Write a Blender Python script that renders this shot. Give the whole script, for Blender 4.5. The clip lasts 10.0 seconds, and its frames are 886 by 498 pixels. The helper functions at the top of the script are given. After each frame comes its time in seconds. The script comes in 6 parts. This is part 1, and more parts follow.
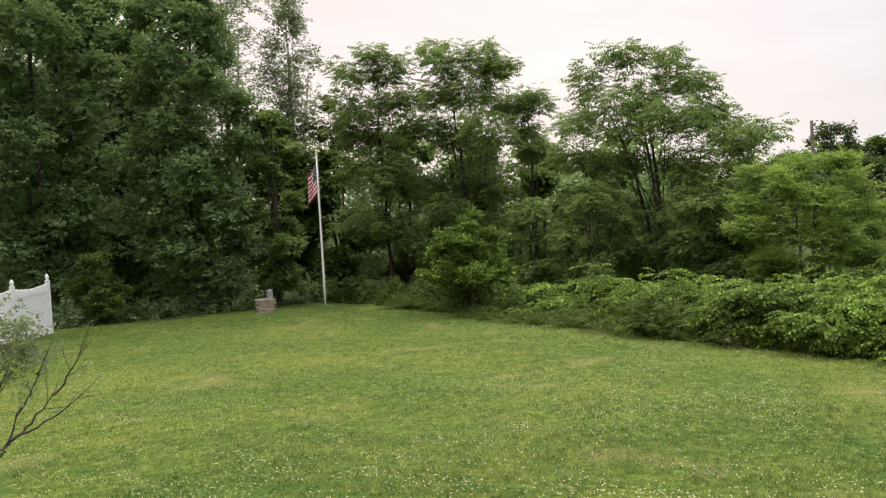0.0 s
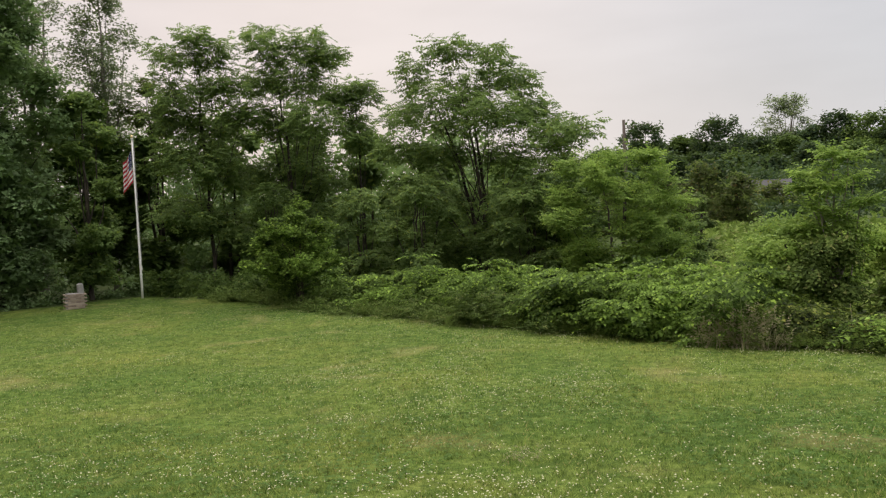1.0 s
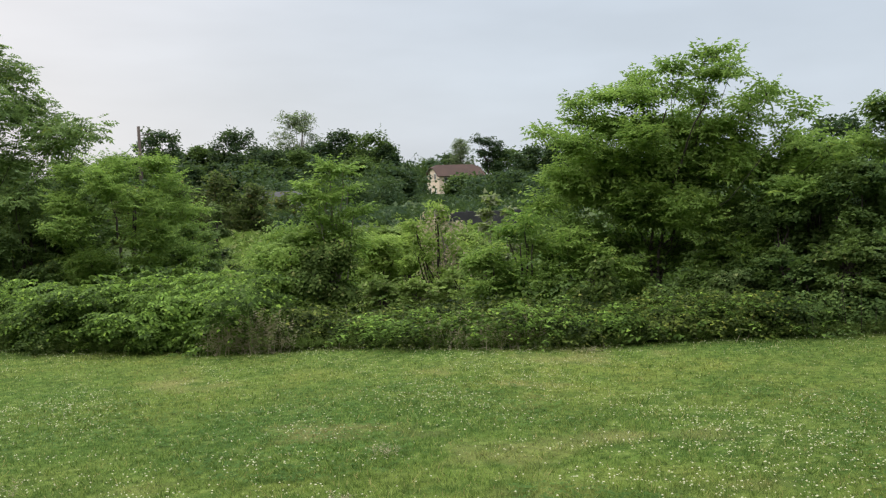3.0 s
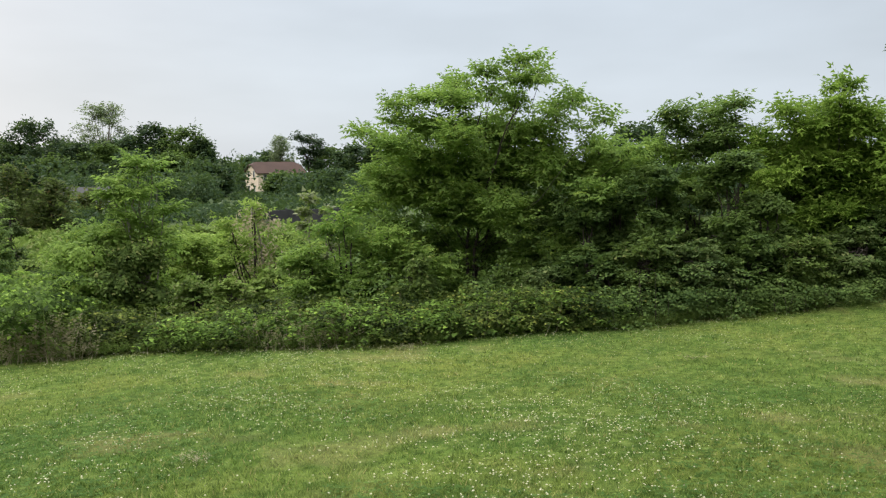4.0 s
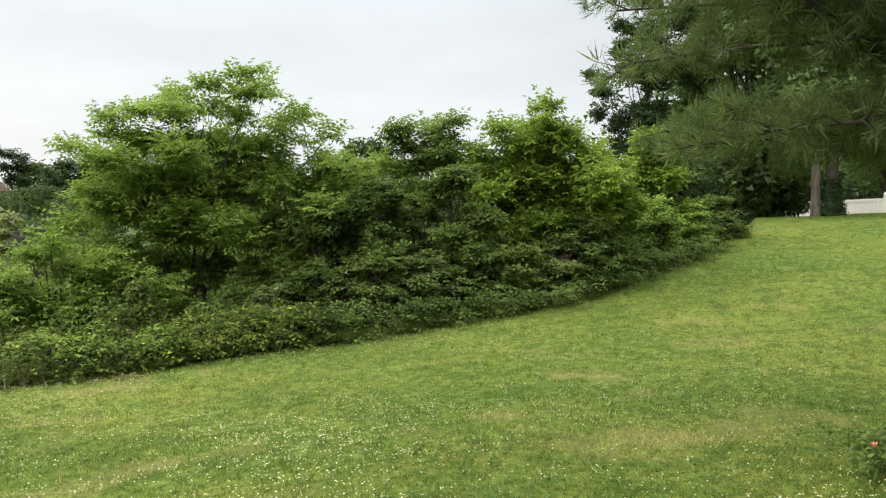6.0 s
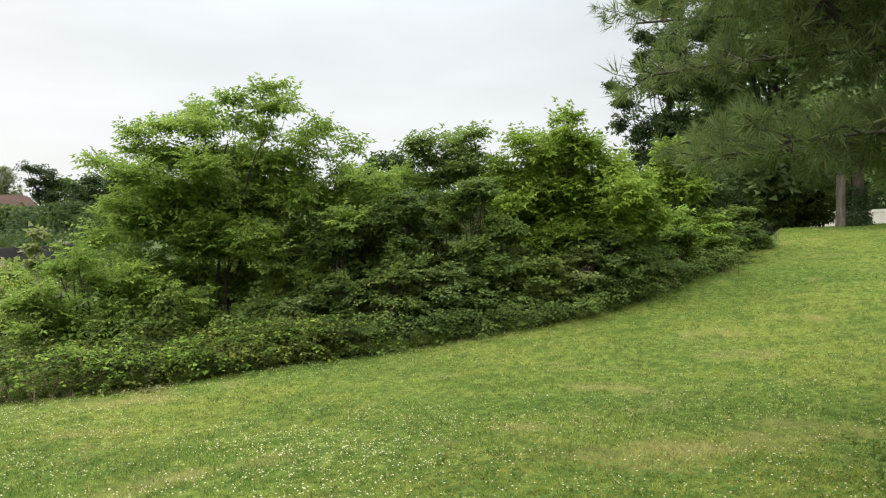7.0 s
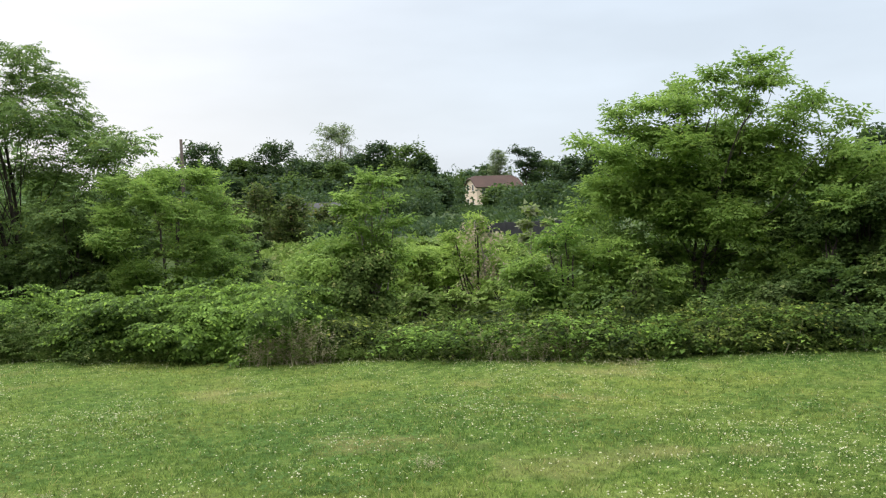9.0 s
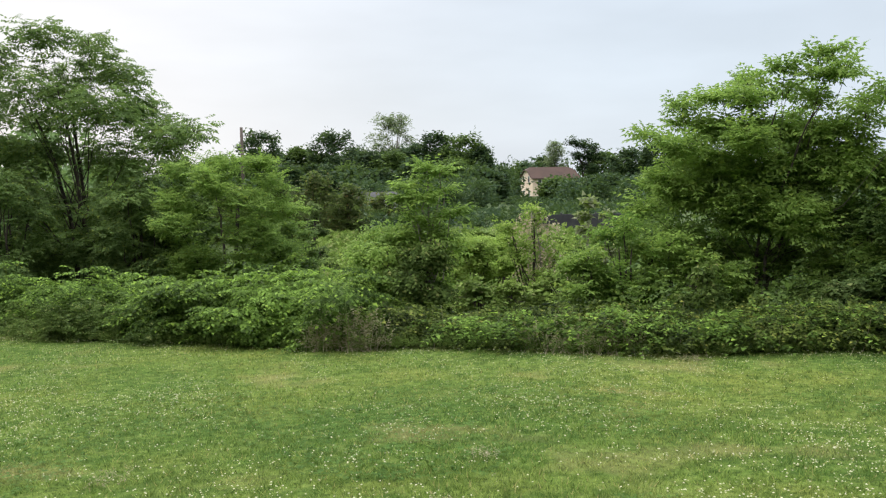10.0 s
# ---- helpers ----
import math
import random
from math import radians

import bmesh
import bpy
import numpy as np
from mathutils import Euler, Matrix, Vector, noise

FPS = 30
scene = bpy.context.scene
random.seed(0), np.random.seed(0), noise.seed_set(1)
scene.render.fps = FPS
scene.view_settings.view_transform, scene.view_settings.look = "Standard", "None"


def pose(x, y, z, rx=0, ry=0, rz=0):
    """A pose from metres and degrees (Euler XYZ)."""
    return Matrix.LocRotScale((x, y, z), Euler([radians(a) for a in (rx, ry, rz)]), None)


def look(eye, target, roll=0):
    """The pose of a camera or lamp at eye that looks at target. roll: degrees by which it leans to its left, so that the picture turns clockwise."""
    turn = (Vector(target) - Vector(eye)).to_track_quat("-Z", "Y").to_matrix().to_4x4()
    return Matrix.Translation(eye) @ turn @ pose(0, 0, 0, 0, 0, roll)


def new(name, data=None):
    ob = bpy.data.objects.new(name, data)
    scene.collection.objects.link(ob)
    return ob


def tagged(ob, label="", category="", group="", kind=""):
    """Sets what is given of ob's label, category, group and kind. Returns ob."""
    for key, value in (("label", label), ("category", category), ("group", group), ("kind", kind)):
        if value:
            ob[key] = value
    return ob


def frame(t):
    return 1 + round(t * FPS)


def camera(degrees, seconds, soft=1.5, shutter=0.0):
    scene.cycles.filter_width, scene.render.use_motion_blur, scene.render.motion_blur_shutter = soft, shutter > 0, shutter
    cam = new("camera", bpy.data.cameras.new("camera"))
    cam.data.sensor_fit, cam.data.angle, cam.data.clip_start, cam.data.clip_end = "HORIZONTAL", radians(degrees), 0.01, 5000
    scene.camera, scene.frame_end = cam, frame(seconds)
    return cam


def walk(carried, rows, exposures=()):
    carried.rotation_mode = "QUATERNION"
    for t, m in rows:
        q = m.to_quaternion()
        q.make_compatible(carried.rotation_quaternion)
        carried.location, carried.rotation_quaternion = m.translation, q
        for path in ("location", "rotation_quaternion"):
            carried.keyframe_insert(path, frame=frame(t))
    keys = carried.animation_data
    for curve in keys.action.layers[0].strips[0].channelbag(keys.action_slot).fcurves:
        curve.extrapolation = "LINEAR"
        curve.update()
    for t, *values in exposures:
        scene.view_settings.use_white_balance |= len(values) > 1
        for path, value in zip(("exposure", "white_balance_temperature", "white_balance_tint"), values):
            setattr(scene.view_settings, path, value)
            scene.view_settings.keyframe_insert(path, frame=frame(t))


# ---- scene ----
cam = camera(55.6, 10.0, soft=1.25)
PATH = [
    (0, (-0.223, -0.384, 1.833), (-0.245, 1.615, 1.775), -3.3),
    (0.5, (-0.204, -0.372, 1.828), (-0.103, 1.623, 1.751), -3.0),
    (1, (-0.138, -0.345, 1.814), (0.239, 1.616, 1.714), -2.9),
    (1.5, (-0.056, -0.343, 1.795), (0.656, 1.522, 1.683), -2.6),
    (2, (0.011, -0.344, 1.793), (0.989, 1.396, 1.675), -2.5),
    (2.5, (0.071, -0.329, 1.77), (1.255, 1.278, 1.65), -2.4),
    (4, (0.179, -0.359, 1.76), (1.811, 0.788, 1.618), -1.5),
    (4.5, (0.206, -0.362, 1.76), (1.951, 0.604, 1.614), -1.5),
    (5, (0.273, -0.391, 1.754), (2.114, 0.378, 1.616), -2.0),
    (5.5, (0.297, -0.4, 1.751), (2.205, 0.186, 1.623), -2.3),
    (7, (0.22, -0.435, 1.754), (2.114, 0.202, 1.659), -2.7),
    (7.5, (0.201, -0.353, 1.768), (1.982, 0.554, 1.675), -2.3),
    (8, (0.175, -0.326, 1.776), (1.803, 0.832, 1.689), -2.1),
    (8.5, (0.139, -0.289, 1.774), (1.572, 1.104, 1.682), -2.3),
    (9, (0.109, -0.266, 1.765), (1.399, 1.259, 1.669), -2.3),
    (9.5, (0.104, -0.233, 1.761), (1.32, 1.352, 1.66), -2.0),
    (10, (0.102, -0.207, 1.75), (1.29, 1.398, 1.636), -1.4),
]
EXPOSURES = [(0.0, 0.38, 6800, 15), (0.5, 0.34, 6800, 14), (1.0, 0.08, 6800, 13), (1.5, -0.18, 6600, 12), (2.0, -0.26, 6400, 11), (2.7, 0.10, 6250, 9), (4.5, 0.30, 6450, 8), (5.0, 0.30, 6600, 8), (5.5, 0.62, 6900, 9), (7.0, 0.62, 6900, 9), (8.0, 0.18, 6400, 9), (9.0, 0.46, 6200, 8), (10.0, 0.42, 6250, 8)]
SKY_LOW, SKY_HIGH, SUN_POWER = 0.61, 3.35, 1.5
BLADES, FLOWERS = 400000, 145000
walk(cam, [(t, look(eye, target, roll)) for t, eye, target, roll in PATH], EXPOSURES)

# ---- sky and sun: a bright overcast evening ----
SUN_BEARING, SUN_HEIGHT = 8.0, 40.0
world = bpy.data.worlds.new("overcast_sky")
scene.world = world
world.use_nodes = True
wn, wl = world.node_tree.nodes, world.node_tree.links
wn.clear()
w_out = wn.new("ShaderNodeOutputWorld")
w_bg = wn.new("ShaderNodeBackground")
w_sky = wn.new("ShaderNodeTexSky")
w_sky.sky_type, w_sky.sun_disc = "NISHITA", False
w_sky.sun_elevation, w_sky.sun_rotation = radians(SUN_HEIGHT), radians(SUN_BEARING)
w_sky.air_density, w_sky.dust_density = 1.4, 3.0
w_geo = wn.new("ShaderNodeTexCoord")
w_sep = wn.new("ShaderNodeSeparateXYZ")
wl.new(w_geo.outputs["Generated"], w_sep.inputs[0])
# overcast luminance: the zenith about three times as bright as the horizon
w_up = wn.new("ShaderNodeMapRange")
w_up.interpolation_type = "SMOOTHSTEP"
w_up.inputs["From Min"].default_value, w_up.inputs["From Max"].default_value = 0.24, 0.92
w_up.inputs["To Min"].default_value, w_up.inputs["To Max"].default_value = SKY_LOW, SKY_HIGH
wl.new(w_sep.outputs["Z"], w_up.inputs["Value"])
# from a warm white over the woods to a cool grey-blue over the hill
w_dir = wn.new("ShaderNodeMapRange")
w_dir.interpolation_type = "SMOOTHSTEP"
w_dir.inputs["From Min"].default_value, w_dir.inputs["From Max"].default_value = -0.1, 0.85
wl.new(w_sep.outputs["X"], w_dir.inputs["Value"])
w_tint = wn.new("ShaderNodeMix")
w_tint.data_type = "RGBA"
w_tint.inputs["A"].default_value, w_tint.inputs["B"].default_value = (1.06, 0.99, 1.0, 1), (0.885, 0.955, 1.055, 1)
wl.new(w_dir.outputs["Result"], w_tint.inputs["Factor"])
w_map = wn.new("ShaderNodeMapping")
w_map.inputs["Scale"].default_value = (1.6, 1.6, 6.0)
wl.new(w_geo.outputs["Generated"], w_map.inputs["Vector"])
w_noise = wn.new("ShaderNodeTexNoise")
w_noise.inputs["Scale"].default_value, w_noise.inputs["Detail"].default_value = 1.6, 4.0
wl.new(w_map.outputs[0], w_noise.inputs["Vector"])
w_cloud = wn.new("ShaderNodeMapRange")
w_cloud.inputs["From Min"].default_value, w_cloud.inputs["From Max"].default_value = 0.3, 0.7
w_cloud.inputs["To Min"].default_value, w_cloud.inputs["To Max"].default_value = 0.92, 1.11
wl.new(w_noise.outputs["Fac"], w_cloud.inputs["Value"])
w_mul = wn.new("ShaderNodeMath")
w_mul.operation = "MULTIPLY"
wl.new(w_up.outputs["Result"], w_mul.inputs[0])
wl.new(w_cloud.outputs["Result"], w_mul.inputs[1])
w_side = wn.new("ShaderNodeMapRange")
w_side.interpolation_type = "SMOOTHSTEP"
w_side.inputs["From Min"].default_value, w_side.inputs["From Max"].default_value = -0.8, 0.45
w_side.inputs["To Min"].default_value, w_side.inputs["To Max"].default_value = 0.50, 0.95
wl.new(w_sep.outputs["Y"], w_side.inputs["Value"])
w_mul_b = wn.new("ShaderNodeMath")
w_mul_b.operation = "MULTIPLY"
wl.new(w_mul.outputs[0], w_mul_b.inputs[0])
wl.new(w_side.outputs["Result"], w_mul_b.inputs[1])
w_col = wn.new("ShaderNodeVectorMath")
w_col.operation = "SCALE"
wl.new(w_tint.outputs["Result"], w_col.inputs[0])
wl.new(w_mul_b.outputs[0], w_col.inputs["Scale"])
w_blue = wn.new("ShaderNodeVectorMath")
w_blue.operation = "SCALE"
w_blue.inputs["Scale"].default_value = 0.012
wl.new(w_sky.outputs[0], w_blue.inputs[0])
w_add = wn.new("ShaderNodeVectorMath")
w_add.operation = "ADD"
wl.new(w_col.outputs[0], w_add.inputs[0])
wl.new(w_blue.outputs[0], w_add.inputs[1])
wl.new(w_add.outputs[0], w_bg.inputs["Color"])
w_bg.inputs["Strength"].default_value = 1.0
wl.new(w_bg.outputs[0], w_out.inputs[0])

sun_data = bpy.data.lights.new("sun", "SUN")
sun_data.energy, sun_data.angle, sun_data.color = SUN_POWER, radians(25), (1.0, 0.95, 0.87)
sun = new("sun", sun_data)
sb, sh = radians(SUN_BEARING), radians(SUN_HEIGHT)
sun.matrix_world = look((40 * math.sin(sb) * math.cos(sh), 40 * math.cos(sb) * math.cos(sh), 40 * math.sin(sh)), (0, 0, 0))

# ---- materials ----


def material(name, rough=0.6, spec=0.4):
    m = bpy.data.materials.new(name)
    m.use_nodes = True
    b = m.node_tree.nodes["Principled BSDF"]
    b.inputs["Roughness"].default_value = rough
    b.inputs["Specular IOR Level"].default_value = spec
    return m, m.node_tree.nodes, m.node_tree.links, b


def add_noise(nodes, links, scale, detail=3.0, where="Position", stretch=None):
    geo = nodes.new("ShaderNodeNewGeometry") if where == "Position" else nodes.new("ShaderNodeTexCoord")
    tex = nodes.new("ShaderNodeTexNoise")
    tex.inputs["Scale"].default_value, tex.inputs["Detail"].default_value = scale, detail
    src = geo.outputs[where]
    if stretch:
        mp = nodes.new("ShaderNodeMapping")
        mp.inputs["Scale"].default_value = stretch
        links.new(src, mp.inputs["Vector"])
        src = mp.outputs[0]
    links.new(src, tex.inputs["Vector"])
    return tex.outputs["Fac"]


def mixed(nodes, links, fac, a, b):
    mx = nodes.new("ShaderNodeMix")
    mx.data_type = "RGBA"
    for sock, v in ((mx.inputs["A"], a), (mx.inputs["B"], b)):
        if isinstance(v, tuple):
            sock.default_value = (*v, 1)
        else:
            links.new(v, sock)
    if isinstance(fac, float):
        mx.inputs["Factor"].default_value = fac
    else:
        links.new(fac, mx.inputs["Factor"])
    return mx.outputs["Result"]


def ranged(nodes, links, value, lo, hi, to_lo=0.0, to_hi=1.0):
    r = nodes.new("ShaderNodeMapRange")
    r.inputs["From Min"].default_value, r.inputs["From Max"].default_value = lo, hi
    r.inputs["To Min"].default_value, r.inputs["To Max"].default_value = to_lo, to_hi
    links.new(value, r.inputs["Value"])
    return r.outputs["Result"]


def leaf_material(name, dark, light, odd=None, odd_share=0.06, through_light=0.16, patch=0.8, rough=0.6, few=1.2):
    """Leaves: one shade a leaf, larger patches of new and old growth, some light through the blade; few: the higher, the fewer light leaves."""
    m, n, l, b = material(name, rough, 0.03)
    dark, light = ((c[0], c[1], c[2] * 1.15 + 0.02 * c[1]) for c in (dark, light))
    geo = n.new("ShaderNodeNewGeometry")
    rnd = geo.outputs["Random Per Island"]
    big = ranged(n, l, add_noise(n, l, patch, 2.0), 0.32, 0.68)
    fac = n.new("ShaderNodeMath")
    fac.operation = "MULTIPLY_ADD"
    l.new(rnd, fac.inputs[0])
    fac.inputs[1].default_value = 0.5
    half = n.new("ShaderNodeMath")
    half.operation = "MULTIPLY"
    l.new(big, half.inputs[0])
    half.inputs[1].default_value = 0.45
    l.new(half.outputs[0], fac.inputs[2])
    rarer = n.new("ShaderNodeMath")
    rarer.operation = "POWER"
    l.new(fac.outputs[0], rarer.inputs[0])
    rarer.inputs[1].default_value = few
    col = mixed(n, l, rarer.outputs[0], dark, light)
    if odd:
        pick = n.new("ShaderNodeMath")
        pick.operation = "LESS_THAN"
        l.new(rnd, pick.inputs[0])
        pick.inputs[1].default_value = odd_share
        col = mixed(n, l, pick.outputs[0], col, odd)
    l.new(col, b.inputs["Base Color"])
    tr = n.new("ShaderNodeBsdfTranslucent")
    warm = mixed(n, l, 0.3, col, (0.27, 0.42, 0.07))
    l.new(warm, tr.inputs["Color"])
    sh = n.new("ShaderNodeMixShader")
    sh.inputs[0].default_value = min(0.42, through_light * 1.9)
    l.new(b.outputs[0], sh.inputs[1])
    l.new(tr.outputs[0], sh.inputs[2])
    l.new(sh.outputs[0], n["Material Output"].inputs["Surface"])
    return m


def bark_material(name, a, b_, scale=9.0):
    m, n, l, b = material(name, 0.9, 0.2)
    f = add_noise(n, l, scale, 5.0, "Position", (1, 1, 0.25))
    l.new(mixed(n, l, ranged(n, l, f, 0.35, 0.65), a, b_), b.inputs["Base Color"])
    bump = n.new("ShaderNodeBump")
    bump.inputs["Strength"].default_value, bump.inputs["Distance"].default_value = 0.6, 0.03
    l.new(f, bump.inputs["Height"])
    l.new(bump.outputs[0], b.inputs["Normal"])
    return m


def speckled(name, a, b_, scale=20.0, rough=0.7, spec=0.3, metal=0.0, bump_by=0.15):
    m, n, l, b = material(name, rough, spec)
    f = add_noise(n, l, scale, 5.0)
    g = add_noise(n, l, scale / 12, 3.0)
    s = n.new("ShaderNodeMath")
    s.operation = "MULTIPLY_ADD"
    l.new(f, s.inputs[0])
    s.inputs[1].default_value = 0.5
    h = n.new("ShaderNodeMath")
    h.operation = "MULTIPLY"
    h.inputs[1].default_value = 0.5
    l.new(g, h.inputs[0])
    l.new(h.outputs[0], s.inputs[2])
    l.new(mixed(n, l, ranged(n, l, s.outputs[0], 0.35, 0.65), a, b_), b.inputs["Base Color"])
    b.inputs["Metallic"].default_value = metal
    bump = n.new("ShaderNodeBump")
    bump.inputs["Strength"].default_value, bump.inputs["Distance"].default_value = bump_by, 0.01
    l.new(f, bump.inputs["Height"])
    l.new(bump.outputs[0], b.inputs["Normal"])
    return m


def lawn_colours(n, l, rnd=None):
    """Turf: deep green, yellower worn areas and thin straw; blades differ one by one."""
    big = ranged(n, l, add_noise(n, l, 0.22, 3.0), 0.36, 0.66)
    mid = ranged(n, l, add_noise(n, l, 1.6, 4.0), 0.38, 0.66)
    col = mixed(n, l, big, GRASS_DEEP, GRASS_YELLOW)
    col = mixed(n, l, ranged(n, l, mid, 0.0, 1.0, 0.0, 0.6), col, GRASS_FRESH)
    fine = add_noise(n, l, 8.0, 4.0)
    grain = add_noise(n, l, 24.0, 3.0)
    col = mixed(n, l, ranged(n, l, grain, 0.38, 0.52, 0.65, 0.0), col, GRASS_DARK)
    col = mixed(n, l, ranged(n, l, fine, 0.36, 0.50, 0.45, 0.0), col, GRASS_DARK)
    col = mixed(n, l, ranged(n, l, fine, 0.50, 0.66, 0.0, 0.5), col, GRASS_LIGHT)
    damp = ranged(n, l, add_noise(n, l, 2.4, 5.0), 0.50, 0.64, 0.0, 0.62)
    col = mixed(n, l, damp, col, GRASS_DAMP)
    dry = ranged(n, l, add_noise(n, l, 0.7, 5.0), 0.59, 0.74, 0.0, 0.55)
    col = mixed(n, l, dry, col, GRASS_STRAW)
    if rnd:
        col = mixed(n, l, ranged(n, l, rnd, 0.45, 0.9, 0.0, 0.75), col, GRASS_LIGHT)
        col = mixed(n, l, ranged(n, l, rnd, 0.0, 0.35, 0.7, 0.0), col, GRASS_DARK)
        col = mixed(n, l, ranged(n, l, rnd, 0.955, 0.96, 0.0, 0.8), col, GRASS_STRAW)
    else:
        # sheet under the blades: half near-black, for soil and painted shade between them
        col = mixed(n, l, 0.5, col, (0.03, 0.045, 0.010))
    return col


GRASS_DARK, GRASS_DAMP = (0.033, 0.060, 0.014), (0.058, 0.125, 0.022)
GRASS_DEEP, GRASS_YELLOW, GRASS_FRESH = (0.092, 0.176, 0.033), (0.275, 0.320, 0.066), (0.142, 0.258, 0.043)
GRASS_STRAW, GRASS_LIGHT = (0.40, 0.34, 0.15), (0.305, 0.385, 0.104)

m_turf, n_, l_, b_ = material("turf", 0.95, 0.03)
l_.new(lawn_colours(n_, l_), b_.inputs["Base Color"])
t_fine = add_noise(n_, l_, 55.0, 6.0)
t_bump = n_.new("ShaderNodeBump")
t_bump.inputs["Strength"].default_value, t_bump.inputs["Distance"].default_value = 0.8, 0.04
l_.new(t_fine, t_bump.inputs["Height"])
l_.new(t_bump.outputs[0], b_.inputs["Normal"])

m_wild = speckled("rough_ground", (0.030, 0.050, 0.014), (0.060, 0.085, 0.022), 3.0, 0.95, 0.1, 0.0, 0.5)

m_blade, n_, l_, b_ = material("grass_blade", 0.65, 0.04)
blade_geo = n_.new("ShaderNodeNewGeometry")
blade_col = lawn_colours(n_, l_, blade_geo.outputs["Random Per Island"])
l_.new(blade_col, b_.inputs["Base Color"])
blade_tr = n_.new("ShaderNodeBsdfTranslucent")
l_.new(blade_col, blade_tr.inputs["Color"])
blade_mix = n_.new("ShaderNodeMixShader")
blade_mix.inputs[0].default_value = 0.42
l_.new(b_.outputs[0], blade_mix.inputs[1])
l_.new(blade_tr.outputs[0], blade_mix.inputs[2])
l_.new(blade_mix.outputs[0], n_["Material Output"].inputs["Surface"])

m_locust = leaf_material("locust_leaf", (0.048, 0.084, 0.023), (0.230, 0.338, 0.086), (0.19, 0.25, 0.050), 0.07, 0.21)
m_maple = leaf_material("maple_leaf", (0.074, 0.116, 0.044), (0.240, 0.360, 0.122), (0.15, 0.20, 0.10), 0.05, 0.18)
# m_shade: dark leaf for shaded growth, with the shade put into its colour
m_shade = leaf_material("shade_darkened_leaf", (0.028, 0.056, 0.013), (0.150, 0.225, 0.046), (0.12, 0.17, 0.045), 0.05, 0.14, few=1.5)
m_fresh = leaf_material("fresh_leaf", (0.040, 0.094, 0.014), (0.242, 0.384, 0.057), (0.27, 0.36, 0.075), 0.08, 0.25)
m_bright = leaf_material("sunny_leaf", (0.072, 0.136, 0.016), (0.265, 0.385, 0.050), (0.27, 0.37, 0.075), 0.08, 0.22)
m_lime = leaf_material("lime_green_leaf", (0.120, 0.200, 0.030), (0.360, 0.480, 0.085), (0.32, 0.40, 0.09), 0.08, 0.24)
m_ash = leaf_material("tree_of_heaven_leaf", (0.086, 0.152, 0.028), (0.290, 0.425, 0.074), (0.24, 0.33, 0.060), 0.08, 0.30)
m_pale = leaf_material("pale_sparse_leaf", (0.085, 0.110, 0.050), (0.255, 0.305, 0.160), (0.24, 0.27, 0.14), 0.1, 0.22)
m_grey = leaf_material("grey_green_leaf", (0.040, 0.074, 0.020), (0.165, 0.225, 0.062), (0.20, 0.24, 0.09), 0.08, 0.14)
# knotweed and bramble: near-black end and high few paint shade among the leaves
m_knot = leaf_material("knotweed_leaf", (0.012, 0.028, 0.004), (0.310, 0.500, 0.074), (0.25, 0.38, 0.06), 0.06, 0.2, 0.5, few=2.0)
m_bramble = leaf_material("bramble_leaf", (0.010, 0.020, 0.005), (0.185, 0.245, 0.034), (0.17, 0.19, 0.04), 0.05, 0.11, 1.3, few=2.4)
m_weed = leaf_material("weed_leaf", (0.024, 0.046, 0.010), (0.170, 0.245, 0.048), (0.19, 0.22, 0.07), 0.07, 0.16, 1.0)
m_olive = leaf_material("olive_leaf", (0.048, 0.069, 0.020), (0.115, 0.138, 0.040), (0.15, 0.12, 0.045), 0.06, 0.3, 0.5)
m_meadow = leaf_material("meadow_leaf", (0.060, 0.105, 0.018), (0.270, 0.370, 0.070), (0.22, 0.25, 0.09), 0.08, 0.16, 0.7)
m_far = leaf_material("distant_leaf", (0.016, 0.034, 0.014), (0.060, 0.100, 0.038), (0.10, 0.14, 0.07), 0.1, 0.12, 0.12)
m_dead = leaf_material("withered_leaf", (0.400, 0.300, 0.190), (0.62, 0.52, 0.35), (0.170, 0.238, 0.076), 0.35, 0.3)
m_poplar = leaf_material("poplar_leaf", (0.116, 0.145, 0.064), (0.432, 0.442, 0.245), (0.190, 0.255, 0.065), 0.3, 0.3)
m_needle = leaf_material("pine_needle", (0.050, 0.080, 0.030), (0.200, 0.265, 0.086), (0.19, 0.19, 0.08), 0.05, 0.15)
m_straw = leaf_material("dry_stalk", (0.216, 0.180, 0.094), (0.414, 0.368, 0.221), (0.128, 0.187, 0.051), 0.3, 0.2)
m_clover = leaf_material("clover_leaf", (0.029, 0.068, 0.012), (0.113, 0.202, 0.040), (0.152, 0.221, 0.057), 0.1, 0.3, 1.5)
m_bark = bark_material("dark_bark", (0.030, 0.026, 0.021), (0.085, 0.072, 0.058))
m_pale_bark = bark_material("grey_bark", (0.16, 0.14, 0.115), (0.32, 0.29, 0.25))
# darker copy of the grey bark, with the bank's shade in its colour
m_mid_bark = bark_material("shaded_grey_bark", (0.075, 0.066, 0.056), (0.17, 0.15, 0.128))
m_pine_bark = bark_material("pine_bark", (0.028, 0.026, 0.021), (0.075, 0.068, 0.056), 14.0)
m_flower = speckled("clover_head", (0.44, 0.44, 0.28), (0.32, 0.33, 0.19), 90.0, 0.8)
m_vinyl = speckled("white_vinyl", (0.80, 0.80, 0.80), (0.70, 0.71, 0.71), 6.0, 0.35, 0.5, 0.0, 0.03)
m_alu = speckled("satin_aluminium", (0.74, 0.73, 0.68), (0.82, 0.81, 0.77), 30.0, 0.4, 0.5, 0.1, 0.05)
m_gold = speckled("gilt_ball", (0.75, 0.62, 0.30), (0.62, 0.50, 0.22), 30.0, 0.3, 0.5, 0.8, 0.05)
